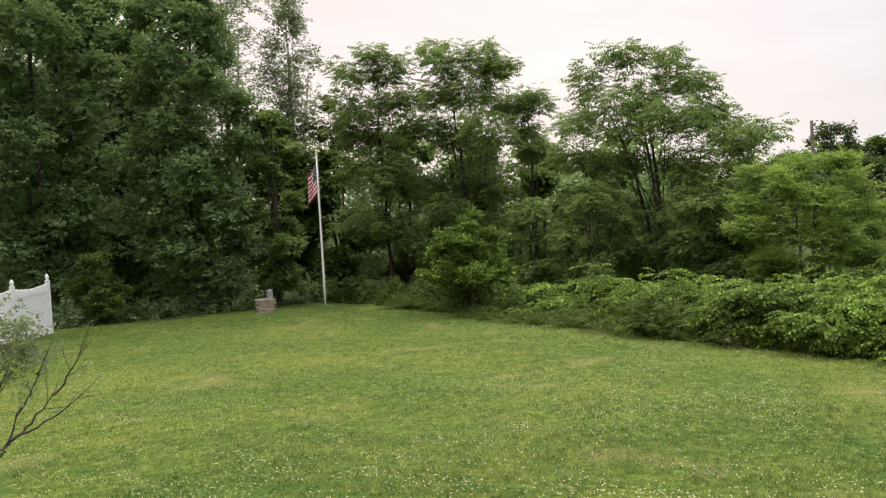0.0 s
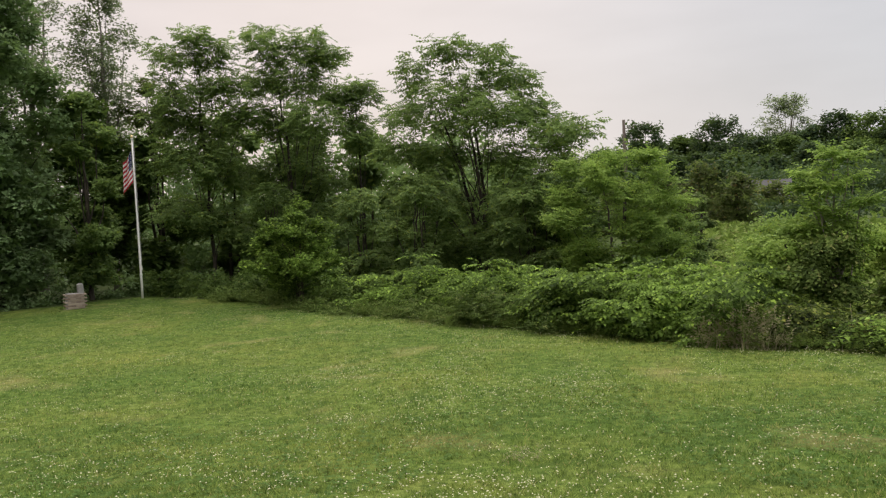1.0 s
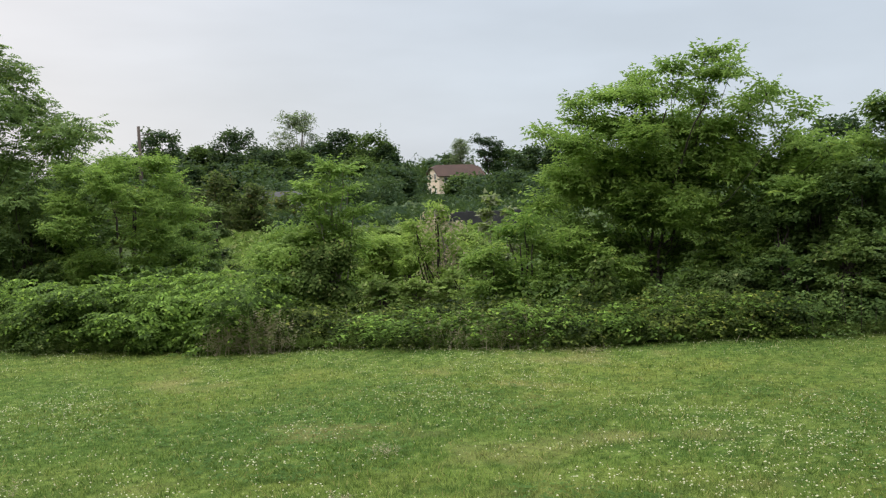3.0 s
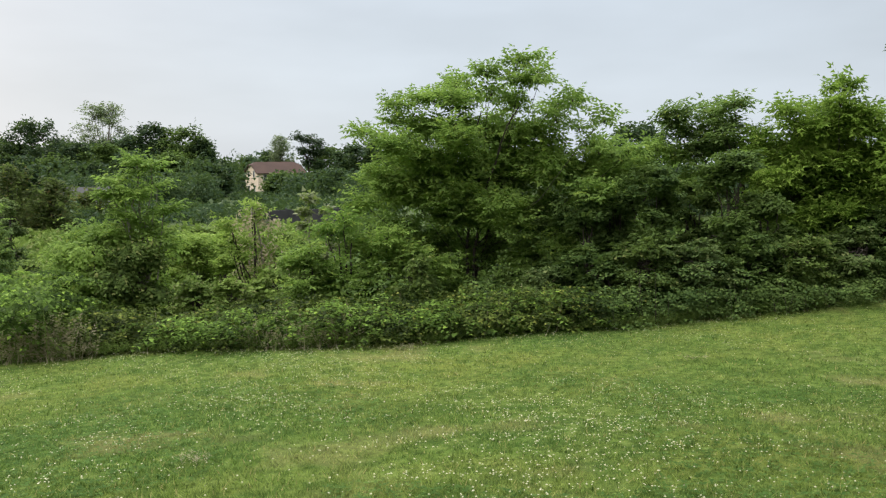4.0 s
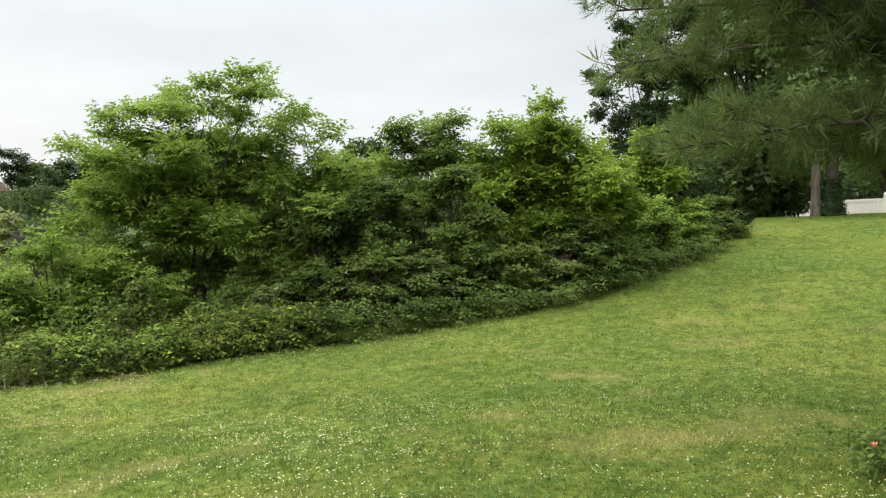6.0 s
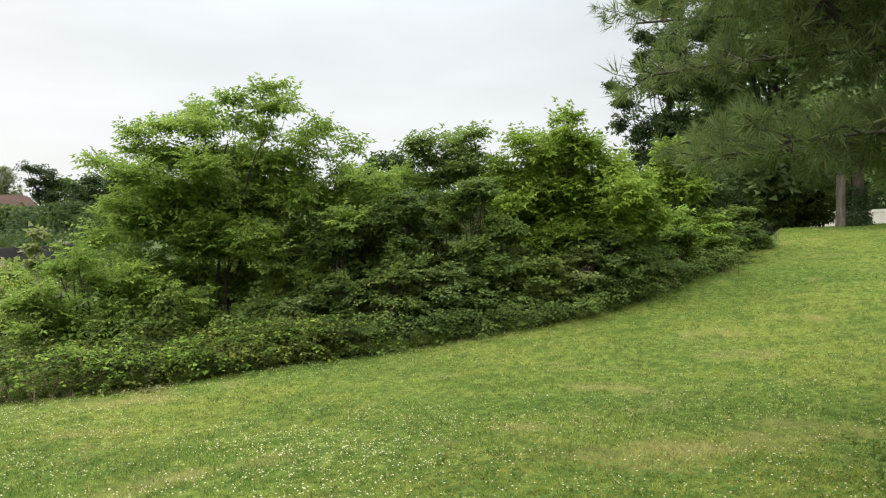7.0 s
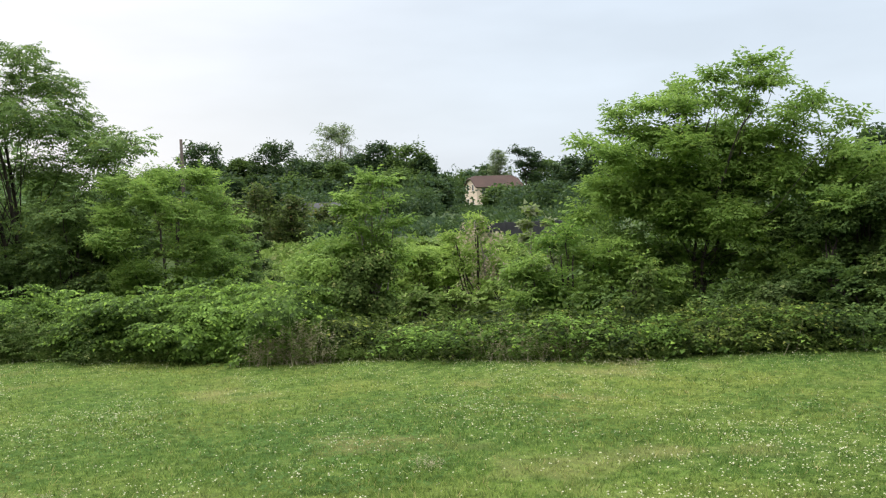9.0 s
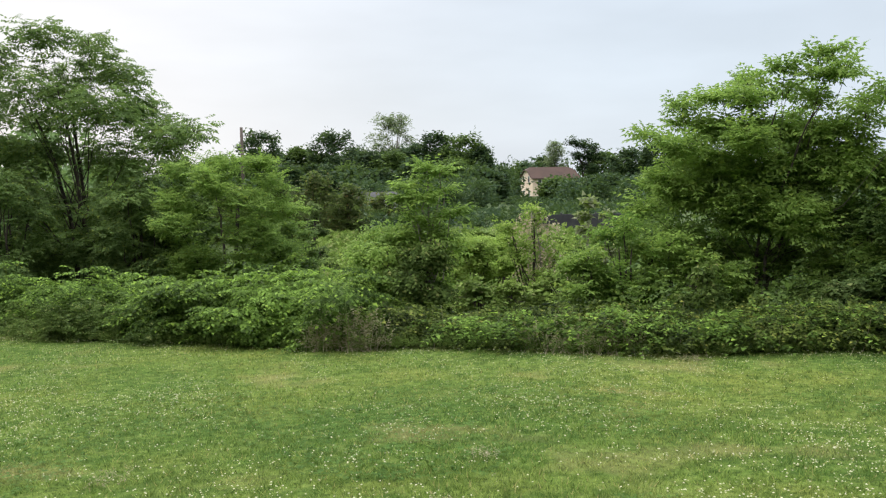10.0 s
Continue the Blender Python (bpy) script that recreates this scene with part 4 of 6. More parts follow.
for i, (b, d, wide, top) in enumerate([(62.0, 17.2, 0.9, 0.15), (65.0, 17.0, 1.0, 0.5), (68.3, 16.9, 1.0, 0.75), (71.6, 17.1, 1.0, 0.7), (74.8, 17.5, 1.0, 0.8), (78.0, 18.0, 1.0, 0.75), (81.0, 18.8, 1.0, 0.8), (84.2, 20.2, 1.0, 0.9), (87.0, 21.8, 1.0, 1.0), (89.6, 23.8, 1.0, 1.1)]):
    big_tree("hedgerow_shrub", b, d, wide, float(height(*spot(b, d)[:2])) + 0.15, top, "broad", 800, (m_grey, m_shade, m_weed)[i % 3] if i < 7 else m_knot, "dense leafy hedgerow shrub along the lawn", 120 + i, 9, 0.03, stems=4, group="hedgerow shrubs", category="shrub", size=0.85, inner=6, flat=0.45, lie=(0.25, 0.3))

# ---- undergrowth along the lawn, of many plants that nobody could count ----


def mounds(rng, x, y, z, r, h, kind, sprays, size, droop, flat=0.3, cap=0.0, inner=3, tier=0):
    """Leaf sprays over the upper surface of many overlapping mounds; tier: how many sprays lie together in one flat shelf of leaves."""
    n = int(sprays)
    lone = max(1, n // tier) if tier else n
    k = rng.choice(len(x), lone, p=r * h / (r * h).sum())
    d = ball(rng, lone)
    d[:, 2] = np.abs(d[:, 2]) * 1.1 - 0.15
    d[:, 2] = np.where(rng.random(lone) < 0.85, np.maximum(d[:, 2], cap + 0.12 * d[:, 2]), d[:, 2]) if cap else d[:, 2]
    u = (0.45 + 0.55 * rng.random(lone) ** 0.5)[:, None] * np.where(rng.random(lone) < 0.06, 1.03 if kind in ("mid", "far") else 1.2, 1.0)[:, None]
    out = r[k] * (0.72 + 0.36 * np.clip(d[:, 2], 0, 0.8))
    if tier:  # steep sides under an overhanging brow
        out = out * np.sqrt(1 - np.clip(d[:, 2], 0, 0.97) ** 6) / (np.hypot(d[:, 0], d[:, 1]) + 1e-6)
    P = np.stack([x[k], y[k], z[k]], 1) + d * u * np.stack([out, out, h[k]], 1)
    if tier:
        which = rng.integers(0, lone, n)
        off = rng.normal(0, 1, (n, 3)) * np.array([0.21, 0.21, 0.03]) * size
        off[:, 2] -= 0.25 * np.hypot(off[:, 0], off[:, 1])
        P, d = P[which] + off, d[which]
        az = np.arctan2(d[:, 1] + 2.2 * off[:, 1], d[:, 0] + 2.2 * off[:, 0]) + rng.normal(0, 0.5, n)
    else:
        az = np.arctan2(d[:, 1], d[:, 0]) + rng.normal(0, 0.6, n)
    P[:, 2] = np.maximum(P[:, 2], height(P[:, 0], P[:, 1]) + 0.03)
    VF = spread_sprays(kind, P, az, rng.normal((0.0 if tier else 0.35) * d[:, 2] - droop, flat, n), rng.normal(0, flat if tier else flat + 0.15, n), size * rng.uniform(0.7, 1.3, n))
    if inner:
        i = np.repeat(np.arange(len(x)), inner)
        m = len(i)
        e = ball(rng, m) * (rng.random(m) ** 0.5)[:, None]
        w = np.minimum(np.minimum(r[i], h[i]), 0.42 if kind in ("mid", "far") else 0.16 if kind == "broad" else 0.24)
        q = np.stack([x[i] + e[:, 0] * r[i] * 0.5, y[i] + e[:, 1] * r[i] * 0.5, z[i] + h[i] * (0.08 + 0.5 * np.abs(e[:, 2]))], 1)
        VF = joined([VF, spread_sprays("inner_three" if CORNERS[kind] == 3 else "inner_four", q, rng.uniform(-3, 3, m), rng.normal(0, 0.4, m), rng.normal(0, 0.5, m), w * rng.uniform(0.35, 0.6, m))])
    return VF, P


def thicket(name, label, category, b0, b1, near, far, tall, kind, sprays, leaf, seed, size=1.0, droop=0.1, lumps=0.35, stalks=0, stalk_mat=None, count=None, flat=0.3, wide=0.5, cap=0.0, inner=3, tier=0):
    """A bank of plants between two bearings; near and far are metres past the lawn's edge."""
    rng = np.random.default_rng(seed)
    count = count or int((b1 - b0) * (far - near) * 1.6) + 12
    b = b0 + (b1 - b0) * (np.arange(count) + rng.random(count)) / count
    past = near + wide * tall * 0.6 + np.maximum(0.05, far - near - wide * tall) * rng.random(count)
    r = edge_at(b) + past
    x, y = r * np.sin(np.radians(b)), r * np.cos(np.radians(b))
    h = tall * rng.uniform(1 - lumps * 1.3, 1 + lumps, count) * np.where(past < near + wide * tall * 0.9, 0.8, 1.0)
    w = tall * wide * rng.uniform(0.7, 1.4, count)
    (V, F), P = mounds(rng, x, y, height(x, y) - 0.08, w, h, kind, sprays, size, droop, flat, cap, inner, tier)
    ob = part(name, mesh_np(name, V, F, leaf))
    tagged(ob, label, category, kind="stuff")
    if stalks:
        k = rng.integers(0, len(P), stalks)
        top = P[k]
        foot = np.stack([top[:, 0], top[:, 1], height(top[:, 0], top[:, 1]) - 0.05], 1) + rng.normal(0, 0.08, (stalks, 3)) * np.array([1, 1, 0])
        bb = np.radians(bearing_of(top[:, 0], top[:, 1]))
        sx = np.stack([np.cos(bb), -np.sin(bb), 0 * bb], 1) * 0.006
        SV = np.stack([foot - sx, foot + sx, top + sx * 0.5, top - sx * 0.5], 1).reshape(-1, 3)
        part("stems", mesh_np("stems", SV, np.arange(len(SV)).reshape(-1, 4), stalk_mat or m_bark), None, ob)
    return ob


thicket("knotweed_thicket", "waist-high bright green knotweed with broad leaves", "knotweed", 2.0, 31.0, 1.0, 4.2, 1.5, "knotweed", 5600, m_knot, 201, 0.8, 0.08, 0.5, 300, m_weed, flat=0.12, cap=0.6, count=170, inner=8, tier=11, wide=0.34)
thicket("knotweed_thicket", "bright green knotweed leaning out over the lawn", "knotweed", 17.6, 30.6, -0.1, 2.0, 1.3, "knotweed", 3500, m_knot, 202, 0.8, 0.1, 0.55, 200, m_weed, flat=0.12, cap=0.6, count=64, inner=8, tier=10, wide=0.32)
thicket("weed_bank", "low bank of narrow-leaved weeds along the lawn", "weeds", -4.8, 19.0, -0.1, 1.5, 0.72, "weed", 5600, m_weed, 203, 0.8, -0.25, 0.45, wide=0.45, tier=6, cap=0.45, inner=8, flat=0.3)
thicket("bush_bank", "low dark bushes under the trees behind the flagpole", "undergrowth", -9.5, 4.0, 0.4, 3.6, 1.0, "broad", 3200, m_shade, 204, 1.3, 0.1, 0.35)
thicket("undergrowth", "dark undergrowth along the foot of the wood", "undergrowth", -34.0, -9.0, 0.5, 3.5, 0.8, "broad", 2000, m_maple, 205, 1.5, 0.1, 0.5)
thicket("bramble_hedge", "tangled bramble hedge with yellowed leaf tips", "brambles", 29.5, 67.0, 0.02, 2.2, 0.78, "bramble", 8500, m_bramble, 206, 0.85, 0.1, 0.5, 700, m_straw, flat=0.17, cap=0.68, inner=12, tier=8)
thicket("bramble_hedge", "dark tangled brambles at the foot of the bank", "brambles", 66.0, 92.5, 0.1, 1.8, 0.9, "bramble", 6500, m_shade, 207, 0.8, 0.1, 0.5, 500, flat=0.17, cap=0.6, inner=12, tier=8)
# canes in a brighter leaf colour, which paints the hedge's lit top band
thicket("bramble_canes", "yellow-green bramble canes over the hedge, coloured as its lit top", "brambles", 37.5, 66.5, 0.0, 1.0, 0.72, "bramble", 1500, m_knot, 214, 0.95, -0.1, 0.4, flat=0.2, cap=0.8, count=80, inner=0, tier=5)
thicket("grass_fringe", "long uncut grass at the foot of the hedge", "grass", -5.0, 92.0, -0.12, 0.25, 0.16, "weed", 3000, m_weed, 208, 0.5, -0.9, 0.5, wide=0.6, count=420, inner=0)
thicket("dry_stalks", "pale dry stalks standing at the hedge's foot", "dry grass", 28.3, 32.6, -0.3, 0.25, 0.72, "weed", 420, m_straw, 209, 0.7, -1.2, 0.3, 420, m_straw, count=20, inner=0)
thicket("dry_stalks", "grey dry twigs standing in the hedge's foot", "dry grass", 41.0, 50.5, -0.1, 0.3, 0.5, "weed", 160, m_straw, 213, 0.6, -1.2, 0.4, 420, m_straw, count=30, inner=0)
thicket("slope_weeds", "bright green weeds covering the slope past the hedge", "weeds", 29.0, 49.0, 2.5, 34.0, 1.55, "broad", 5600, m_meadow, 210, 1.5, 0.0, 0.55, wide=0.75, count=300, tier=7)
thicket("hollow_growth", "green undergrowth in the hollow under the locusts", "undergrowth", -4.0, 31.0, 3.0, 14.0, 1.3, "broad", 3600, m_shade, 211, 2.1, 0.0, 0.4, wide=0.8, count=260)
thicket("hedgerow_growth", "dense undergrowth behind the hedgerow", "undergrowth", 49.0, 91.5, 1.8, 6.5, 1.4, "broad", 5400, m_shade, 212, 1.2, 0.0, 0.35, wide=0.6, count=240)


def far_wood(name, label, b0, b1, d0, d1, tall, count, sprays, leaf, seed, kind="far", size=1.0, wide=0.5):
    """Woods too far or too deep to count: rounded crowns packed together."""
    rng = np.random.default_rng(seed)
    b, d = rng.uniform(b0, b1, count), rng.uniform(d0, d1, count)
    x, y = d * np.sin(np.radians(b)), d * np.cos(np.radians(b))
    h = tall * rng.uniform(0.6, 1.1, count)
    (V, F), P = mounds(rng, x, y, height(x, y) - 0.2, h * wide, h, kind, sprays, size, 0.1, 0.6)
    return tagged(part(name, mesh_np(name, V, F, leaf)), label, "woods", kind="stuff")


far_wood("deep_wood", "tall dark depth of the wood behind the maples", -33, -17.0, 46, 58, 18.0, 30, 5200, m_maple, 231, "mid", 1.4, 0.24)
far_wood("deep_wood", "dark depth of the wood behind the first trees", -33, 17, 46, 60, 9.0, 80, 6200, m_maple, 221, "mid", 1.3, 0.4)
far_wood("deep_wood", "dark middle storey of the wood behind the locusts", -9.5, 14.0, 44, 50, 8.2, 26, 3000, m_maple, 234, "mid", 1.2, 0.3)
far_wood("hill_wood", "dark green woods on the far hill", 12, 41.5, 140, 205, 7.0, 110, 3000, m_far, 222, "far", 1.9)
far_wood("hill_wood", "dark tree crowns packed along the hilltop", 21.2, 39.2, 176, 198, 12.6 - float(height(*spot(30.0, 187)[:2])), 44, 2600, m_far, 233, "far", 1.6, 0.34)
far_wood("hill_wood", "dark woods below the house on the hill", 31, 39.8, 104, 140, 5.0, 90, 5200, m_far, 223, "far", 1.0)
far_wood("hill_wood", "low dark bushes in front of the house on the hill", 41.3, 44.2, 110, 150, 1.25, 30, 1300, m_far, 227, "far", 0.9, 0.8)
far_wood("hill_wood", "dark woods beside the house on the hill", 44.3, 58, 110, 175, 4.6, 80, 4600, m_far, 228, "far", 1.3)
far_wood("hill_wood", "distant woods along the skyline", 36, 62, 240, 300, 12.0, 60, 2000, m_far, 224, "far", 2.8)
far_wood("meadow", "bright green rough meadow past the hollow", 28, 50, 33, 57, 0.7, 260, 3600, m_meadow, 229, "mid", 1.4, 1.6)
far_wood("hill_wood", "dark bushes along the foot of the hill", 30, 52, 62, 98, 2.0, 150, 4200, m_far, 235, "mid", 1.3, 1.0)
far_wood("hollow_wood", "green thicket on the far side of the hollow", 17, 31, 62, 88, 3.2, 80, 3200, m_olive, 225, "mid", 1.5)
far_wood("hollow_wood", "dark green thicket beyond the hedgerow", 47, 91, 25, 56, 2.1, 150, 4200, m_shade, 230, "mid", 1.3, 0.9)
far_wood("bank_wood", "tall dark woods behind the bank", 84, 106, 54, 72, 12.0, 40, 4600, m_far, 232, "mid", 1.5, 0.4)
far_wood("bank_wood", "dark woods far behind the hedgerow", 56, 90, 58, 80, 5.0, 60, 3200, m_far, 226, "mid", 1.5)

# ---- the bank on the other side: oak, trunks, white fence, pine ----
shaped_tree("oak_tree", 86.7, 37.0, [(-2.24, 6.71, 0.41), (-1.62, 5.83, 0.56), (-1.93, 5.0, 0.41), (-0.99, 4.71, 0.66), (-1.2, 3.88, 0.41), (-0.7, 6.84, 0.66), (-0.91, 7.8, 0.5), (-0.88, 8.74, 0.5), (0.26, 8.17, 1.08), (0.23, 6.53, 1.08), (0.19, 4.88, 1.08), (-0.32, 3.47, 0.77),
            (1.65, 8.76, 1.08), (1.61, 6.67, 1.08), (1.56, 4.32, 1.08), (1.07, 2.69, 0.87), (-0.85, 10.16, 0.66), (0.54, 10.26, 0.87), (0.6, 1.6, 1.0), (2.2, 1.4, 1.0)],
            "broad", 5600, m_far, "tall dark oak behind the hedgerow", 140, 0.9, trunk_r=0.16, fork=2.5, size=1.3, slim=0.5, shell=0.2, tight=0.55, flat=0.75, clumps=12, inner=6)
big_tree("oak_tree", 93.5, 40.0, 4.6, 1.6, 16.0, "mid", 2800, m_maple, "tall dark oak at the top of the bank", 141, 20, 0.22, size=1.25)
big_tree("oak_tree", 101.0, 50.0, 5.5, 2.2, 16.0, "mid", 2200, m_maple, "tall dark oak behind the white fence", 142, 14, 0.3)
big_tree("oak_tree", 107.0, 52.0, 5.0, 2.5, 15.0, "mid", 1300, m_maple, "dark tree behind the white fence", 143, 12, 0.3)
for i, (b, d, wide, top) in enumerate([(89.0, 37.5, 1.8, 2.2), (91.8, 38.5, 1.8, 2.0), (94.2, 39.5, 1.7, 2.3), (95.8, 40.0, 1.5, 2.2)]):
    big_tree("bank_bush", b, d, wide, 0.5, top, "broad", 500, m_shade, "dark bush at the top of the bank", 150 + i, 8, 0.05, stems=3, group="bushes on the bank", category="bush", size=1.5)


def bare_trunk(b, d, r, tall, label, mat, seed, ivy=0):
    """A straight trunk with a small leafy crown high above the bank."""
    rng = np.random.default_rng(seed)
    t = thing("bank_tree", spot(b, d, -0.1), label, "tree", "trunks on the bank")
    z = np.linspace(0, tall, 10)
    path = np.stack([0.02 * np.sin(z * 1.3 + seed), 0.02 * np.cos(z), z], 1)
    rad = r * (1 - 0.25 * z / tall)
    rad[0] *= 1.35
    part("trunk", mesh_np("trunk", *tube(path, rad, 10), mat, True), None, t)
    V, F, _ = crown_mesh(rng, [(0, 0, 4.6, 1.5), (0.9, 0.5, 5.6, 1.5), (-0.9, -0.4, 5.2, 1.6), (0, 0, 7.2, 1.8), (0.3, -0.6, 8.6, 1.6)], "mid", 520, 1.0, 0.5, 0.7, 9.0, 0.1, 0.4)
    part("crown", mesh_np("crown", V, F, m_maple), None, t)
    if ivy:
        n = ivy
        a, h = rng.uniform(0, 2 * math.pi, n), rng.random(n) ** 1.6 * 1.6
        q = (r + 0.05 + 0.22 * np.clip(1 - h / 1.3, 0, 1)) * rng.uniform(0.7, 1.1, n)
        P = np.stack([q * np.cos(a), q * np.sin(a), h], 1)
        part("ivy", mesh_np("ivy", *spread_sprays("small", P, a, rng.normal(-0.5, 0.3, n), rng.normal(0, 0.4, n), np.full(n, 1.3)), m_far), None, t, "dark ivy round the foot")
    return t


bare_trunk(97.5, 36.4, 0.17, 9.5, "tree with a straight pale grey trunk on the bank", m_mid_bark, 1)
bare_trunk(98.4, 36.6, 0.24, 9.5, "dark tree with ivy round its foot", m_bark, 2, 900)
bare_trunk(102.1, 37.0, 0.28, 9.5, "dark tree with a thick trunk on the bank", m_bark, 3)
bare_trunk(102.7, 38.0, 0.14, 9.5, "dark tree with a thin trunk on the bank", m_bark, 4)




def vinyl_fence(name, start, end, bays, tall, picket, label):
    """A white fence of posts with turned caps, and panels of boards between two rails; picket: an open dip of points along the top."""
    a, b = Vector((*start, 0)), Vector((*end, 0))
    span = (b - a).length / bays
    turn = math.degrees(math.atan2(b.y - a.y, b.x - a.x))
    f = thing(name, (a.x, a.y, float(height(a.x, a.y)) - 0.05), label, "fence", turn=turn)
    z0 = float(height(a.x, a.y)) - 0.05

    def drop(i):
        p = a + (b - a) * (i / bays)
        return float(height(p.x, p.y)) - 0.05 - z0

    for i in range(bays + 1):
        x, z = i * span, drop(i)
        post = part("post", box_bm(0.127, 0.127, tall + 0.08, (x, 0, z + (tall + 0.08) / 2), 0.006), m_vinyl, f)
        cap = lathe_bm([(0.085, 0), (0.085, 0.02), (0.05, 0.03), (0.035, 0.05), (0.06, 0.09), (0.066, 0.12), (0.05, 0.17), (0.02, 0.215), (0.004, 0.235)], 12)
        bmesh.ops.translate(cap, verts=cap.verts, vec=(x, 0, z + tall + 0.08))
        part("post_cap", cap, m_vinyl, post)
    for i in range(bays):
        za, zb = drop(i), drop(i + 1)
        slope = Matrix.Shear("XY", 4, (0, 0))
        slope[2][0] = (zb - za) / span
        boards = 16
        bw = (span - 0.13) / boards
        for h in ((0.12, tall * 0.86) if picket else (0.12, tall * 0.5, tall - 0.06)):
            rail = box_bm(span - 0.127, 0.05, 0.14 if h != tall * 0.5 else 0.04, (0, 0, 0), 0.004)
            bmesh.ops.transform(rail, matrix=Matrix.Translation((i * span + span / 2, 0, (za + zb) / 2 + h)) @ slope, verts=rail.verts)
            part("rail", rail, m_vinyl, f)
        for k in range(boards):
            u = (k + 0.5) / boards
            x = i * span + 0.065 + (k + 0.5) * bw
            top = tall - 0.02
            if picket:
                top = tall * (0.93 + 0.05 * (2 * u - 1) ** 2)
            bm = box_bm(bw - 0.004, 0.022, top - 0.06, (x, 0, za + (zb - za) * u + 0.06 + (top - 0.06) / 2))
            if picket:
                upper = [v for v in bm.verts if v.co.z > za + (zb - za) * u + tall * 0.5]
                new_edge = bmesh.ops.subdivide_edges(bm, edges=[e for e in bm.edges if all(v in upper for v in e.verts) and abs(e.verts[0].co.x - e.verts[1].co.x) > 0.01], cuts=1)
                for v in new_edge["geom_inner"]:
                    if isinstance(v, bmesh.types.BMVert):
                        v.co.z += 0.05
            part("board", bm, m_vinyl, f)
    return f


vinyl_fence("picket_fence", (-13.30, 17.6), (-13.68, 27.28), 4, 1.72, True, "white vinyl fence with scalloped picket top and turned caps")
vinyl_fence("privacy_fence", spot(95.6, 48.0)[:2], spot(107.0, 45.5)[:2], 4, 1.75, False, "white vinyl privacy fence behind trees on the bank")


# ---- the flagpole and its flag ----
POLE = (-5.41, 33.05)
pole_z = float(height(*POLE))
pole = thing("flagpole", (*POLE, pole_z), "white aluminium flagpole with a gilt ball on the lawn", "flagpole")
part("shaft", lathe_bm([(0.043, -0.3), (0.043, 0.92), (0.040, 0.93), (0.039, 2.8), (0.036, 2.81), (0.034, 4.6), (0.031, 4.61), (0.028, 6.02)], 16), m_alu, pole)
collar = lathe_bm([(0.05, 0.86), (0.055, 0.87), (0.055, 0.93), (0.05, 0.94)], 16)
part("collar", collar, m_alu, pole)
truck = lathe_bm([(0.02, 6.0), (0.055, 6.01), (0.055, 6.045), (0.02, 6.055)], 12)
part("truck", truck, m_alu, pole)
finial = lathe_bm([(0.01, 6.05), (0.045, 6.075), (0.06, 6.11), (0.045, 6.15), (0.01, 6.17)], 14)
part("ball_finial", finial, m_gold, pole, "gilt ball")
part("halyard", mesh_np("halyard", *tube(np.array([(0.055, -0.02, 1.1), (0.062, -0.03, 3.5), (0.055, -0.02, 6.0)]), [0.004] * 3, 4), m_white), None, pole)
cleat = box_bm(0.03, 0.03, 0.16, (0.055, -0.02, 1.15), 0.006)
part("cleat", cleat, m_alu, pole)

FLAG_HIGH, FLAG_LONG = 1.20, 1.80


def cloth(u, v):
    """The limp flag: u along the fly, v down the hoist; the fly falls beside the pole in folds."""
    x = -0.04 - 0.40 * u * (0.75 + 0.25 * v) - 0.02 * np.sin(9 * u + 2 * v) * u
    y = -0.05 + 0.09 * np.sin(11 * u + 1.2 * v) * np.sqrt(u) + 0.03 * np.sin(23 * u - 2 * v) * u
    z = 5.62 - v * FLAG_HIGH - 0.27 * FLAG_LONG * u - 0.06 * np.sin(math.pi * u) * (1 - v)
    return np.stack([x, y, z], -1)


def cloth_strip(u0, u1, v0, v1, nu, nv, off=0.0):
    u, v = np.meshgrid(np.linspace(u0, u1, nu), np.linspace(v0, v1, nv), indexing="ij")
    V = cloth(u, v).reshape(-1, 3) + np.array([0, off, 0])
    i, j = np.meshgrid(np.arange(nu - 1), np.arange(nv - 1), indexing="ij")
    i, j = i.ravel(), j.ravel()
    return V, np.stack([i * nv + j, (i + 1) * nv + j, (i + 1) * nv + j + 1, i * nv + j + 1], 1)


flag = thing("flag", (*POLE, pole_z), "limp striped flag with starred blue canton on the pole", "flag")
for i in range(13):
    u0 = 0.4 if i < 7 else 0.0
    part("stripe", mesh_np("stripe", *cloth_strip(u0, 1.0, i / 13, (i + 1) / 13, 26, 3), m_red if i % 2 == 0 else m_white, True), None, flag)
canton = part("canton", mesh_np("canton", *cloth_strip(0.0, 0.4, 0.0, 7 / 13, 14, 8), m_blue, True), None, flag, "dark blue canton")
star_bits = []
for row in range(9):
    for col in range(6 if row % 2 == 0 else 5):
        u, v = 0.4 * (col + (0.5 if row % 2 == 0 else 1.0)) / 6, 7 / 13 * (row + 0.5) / 9
        c = cloth(np.array(u), np.array(v))
        pts = [c + np.array([0.013 * math.cos(a) * (1 if k % 2 == 0 else 0.45), -0.006, 0.018 * math.sin(a) * (1 if k % 2 == 0 else 0.45)]) for k, a in enumerate(np.arange(10) * math.pi / 5 + math.pi / 2)]
        star_bits.append((np.array(pts), np.arange(10).reshape(1, 10)))
part("stars", mesh_np("stars", *joined(star_bits), m_white), None, canton, "white stars")

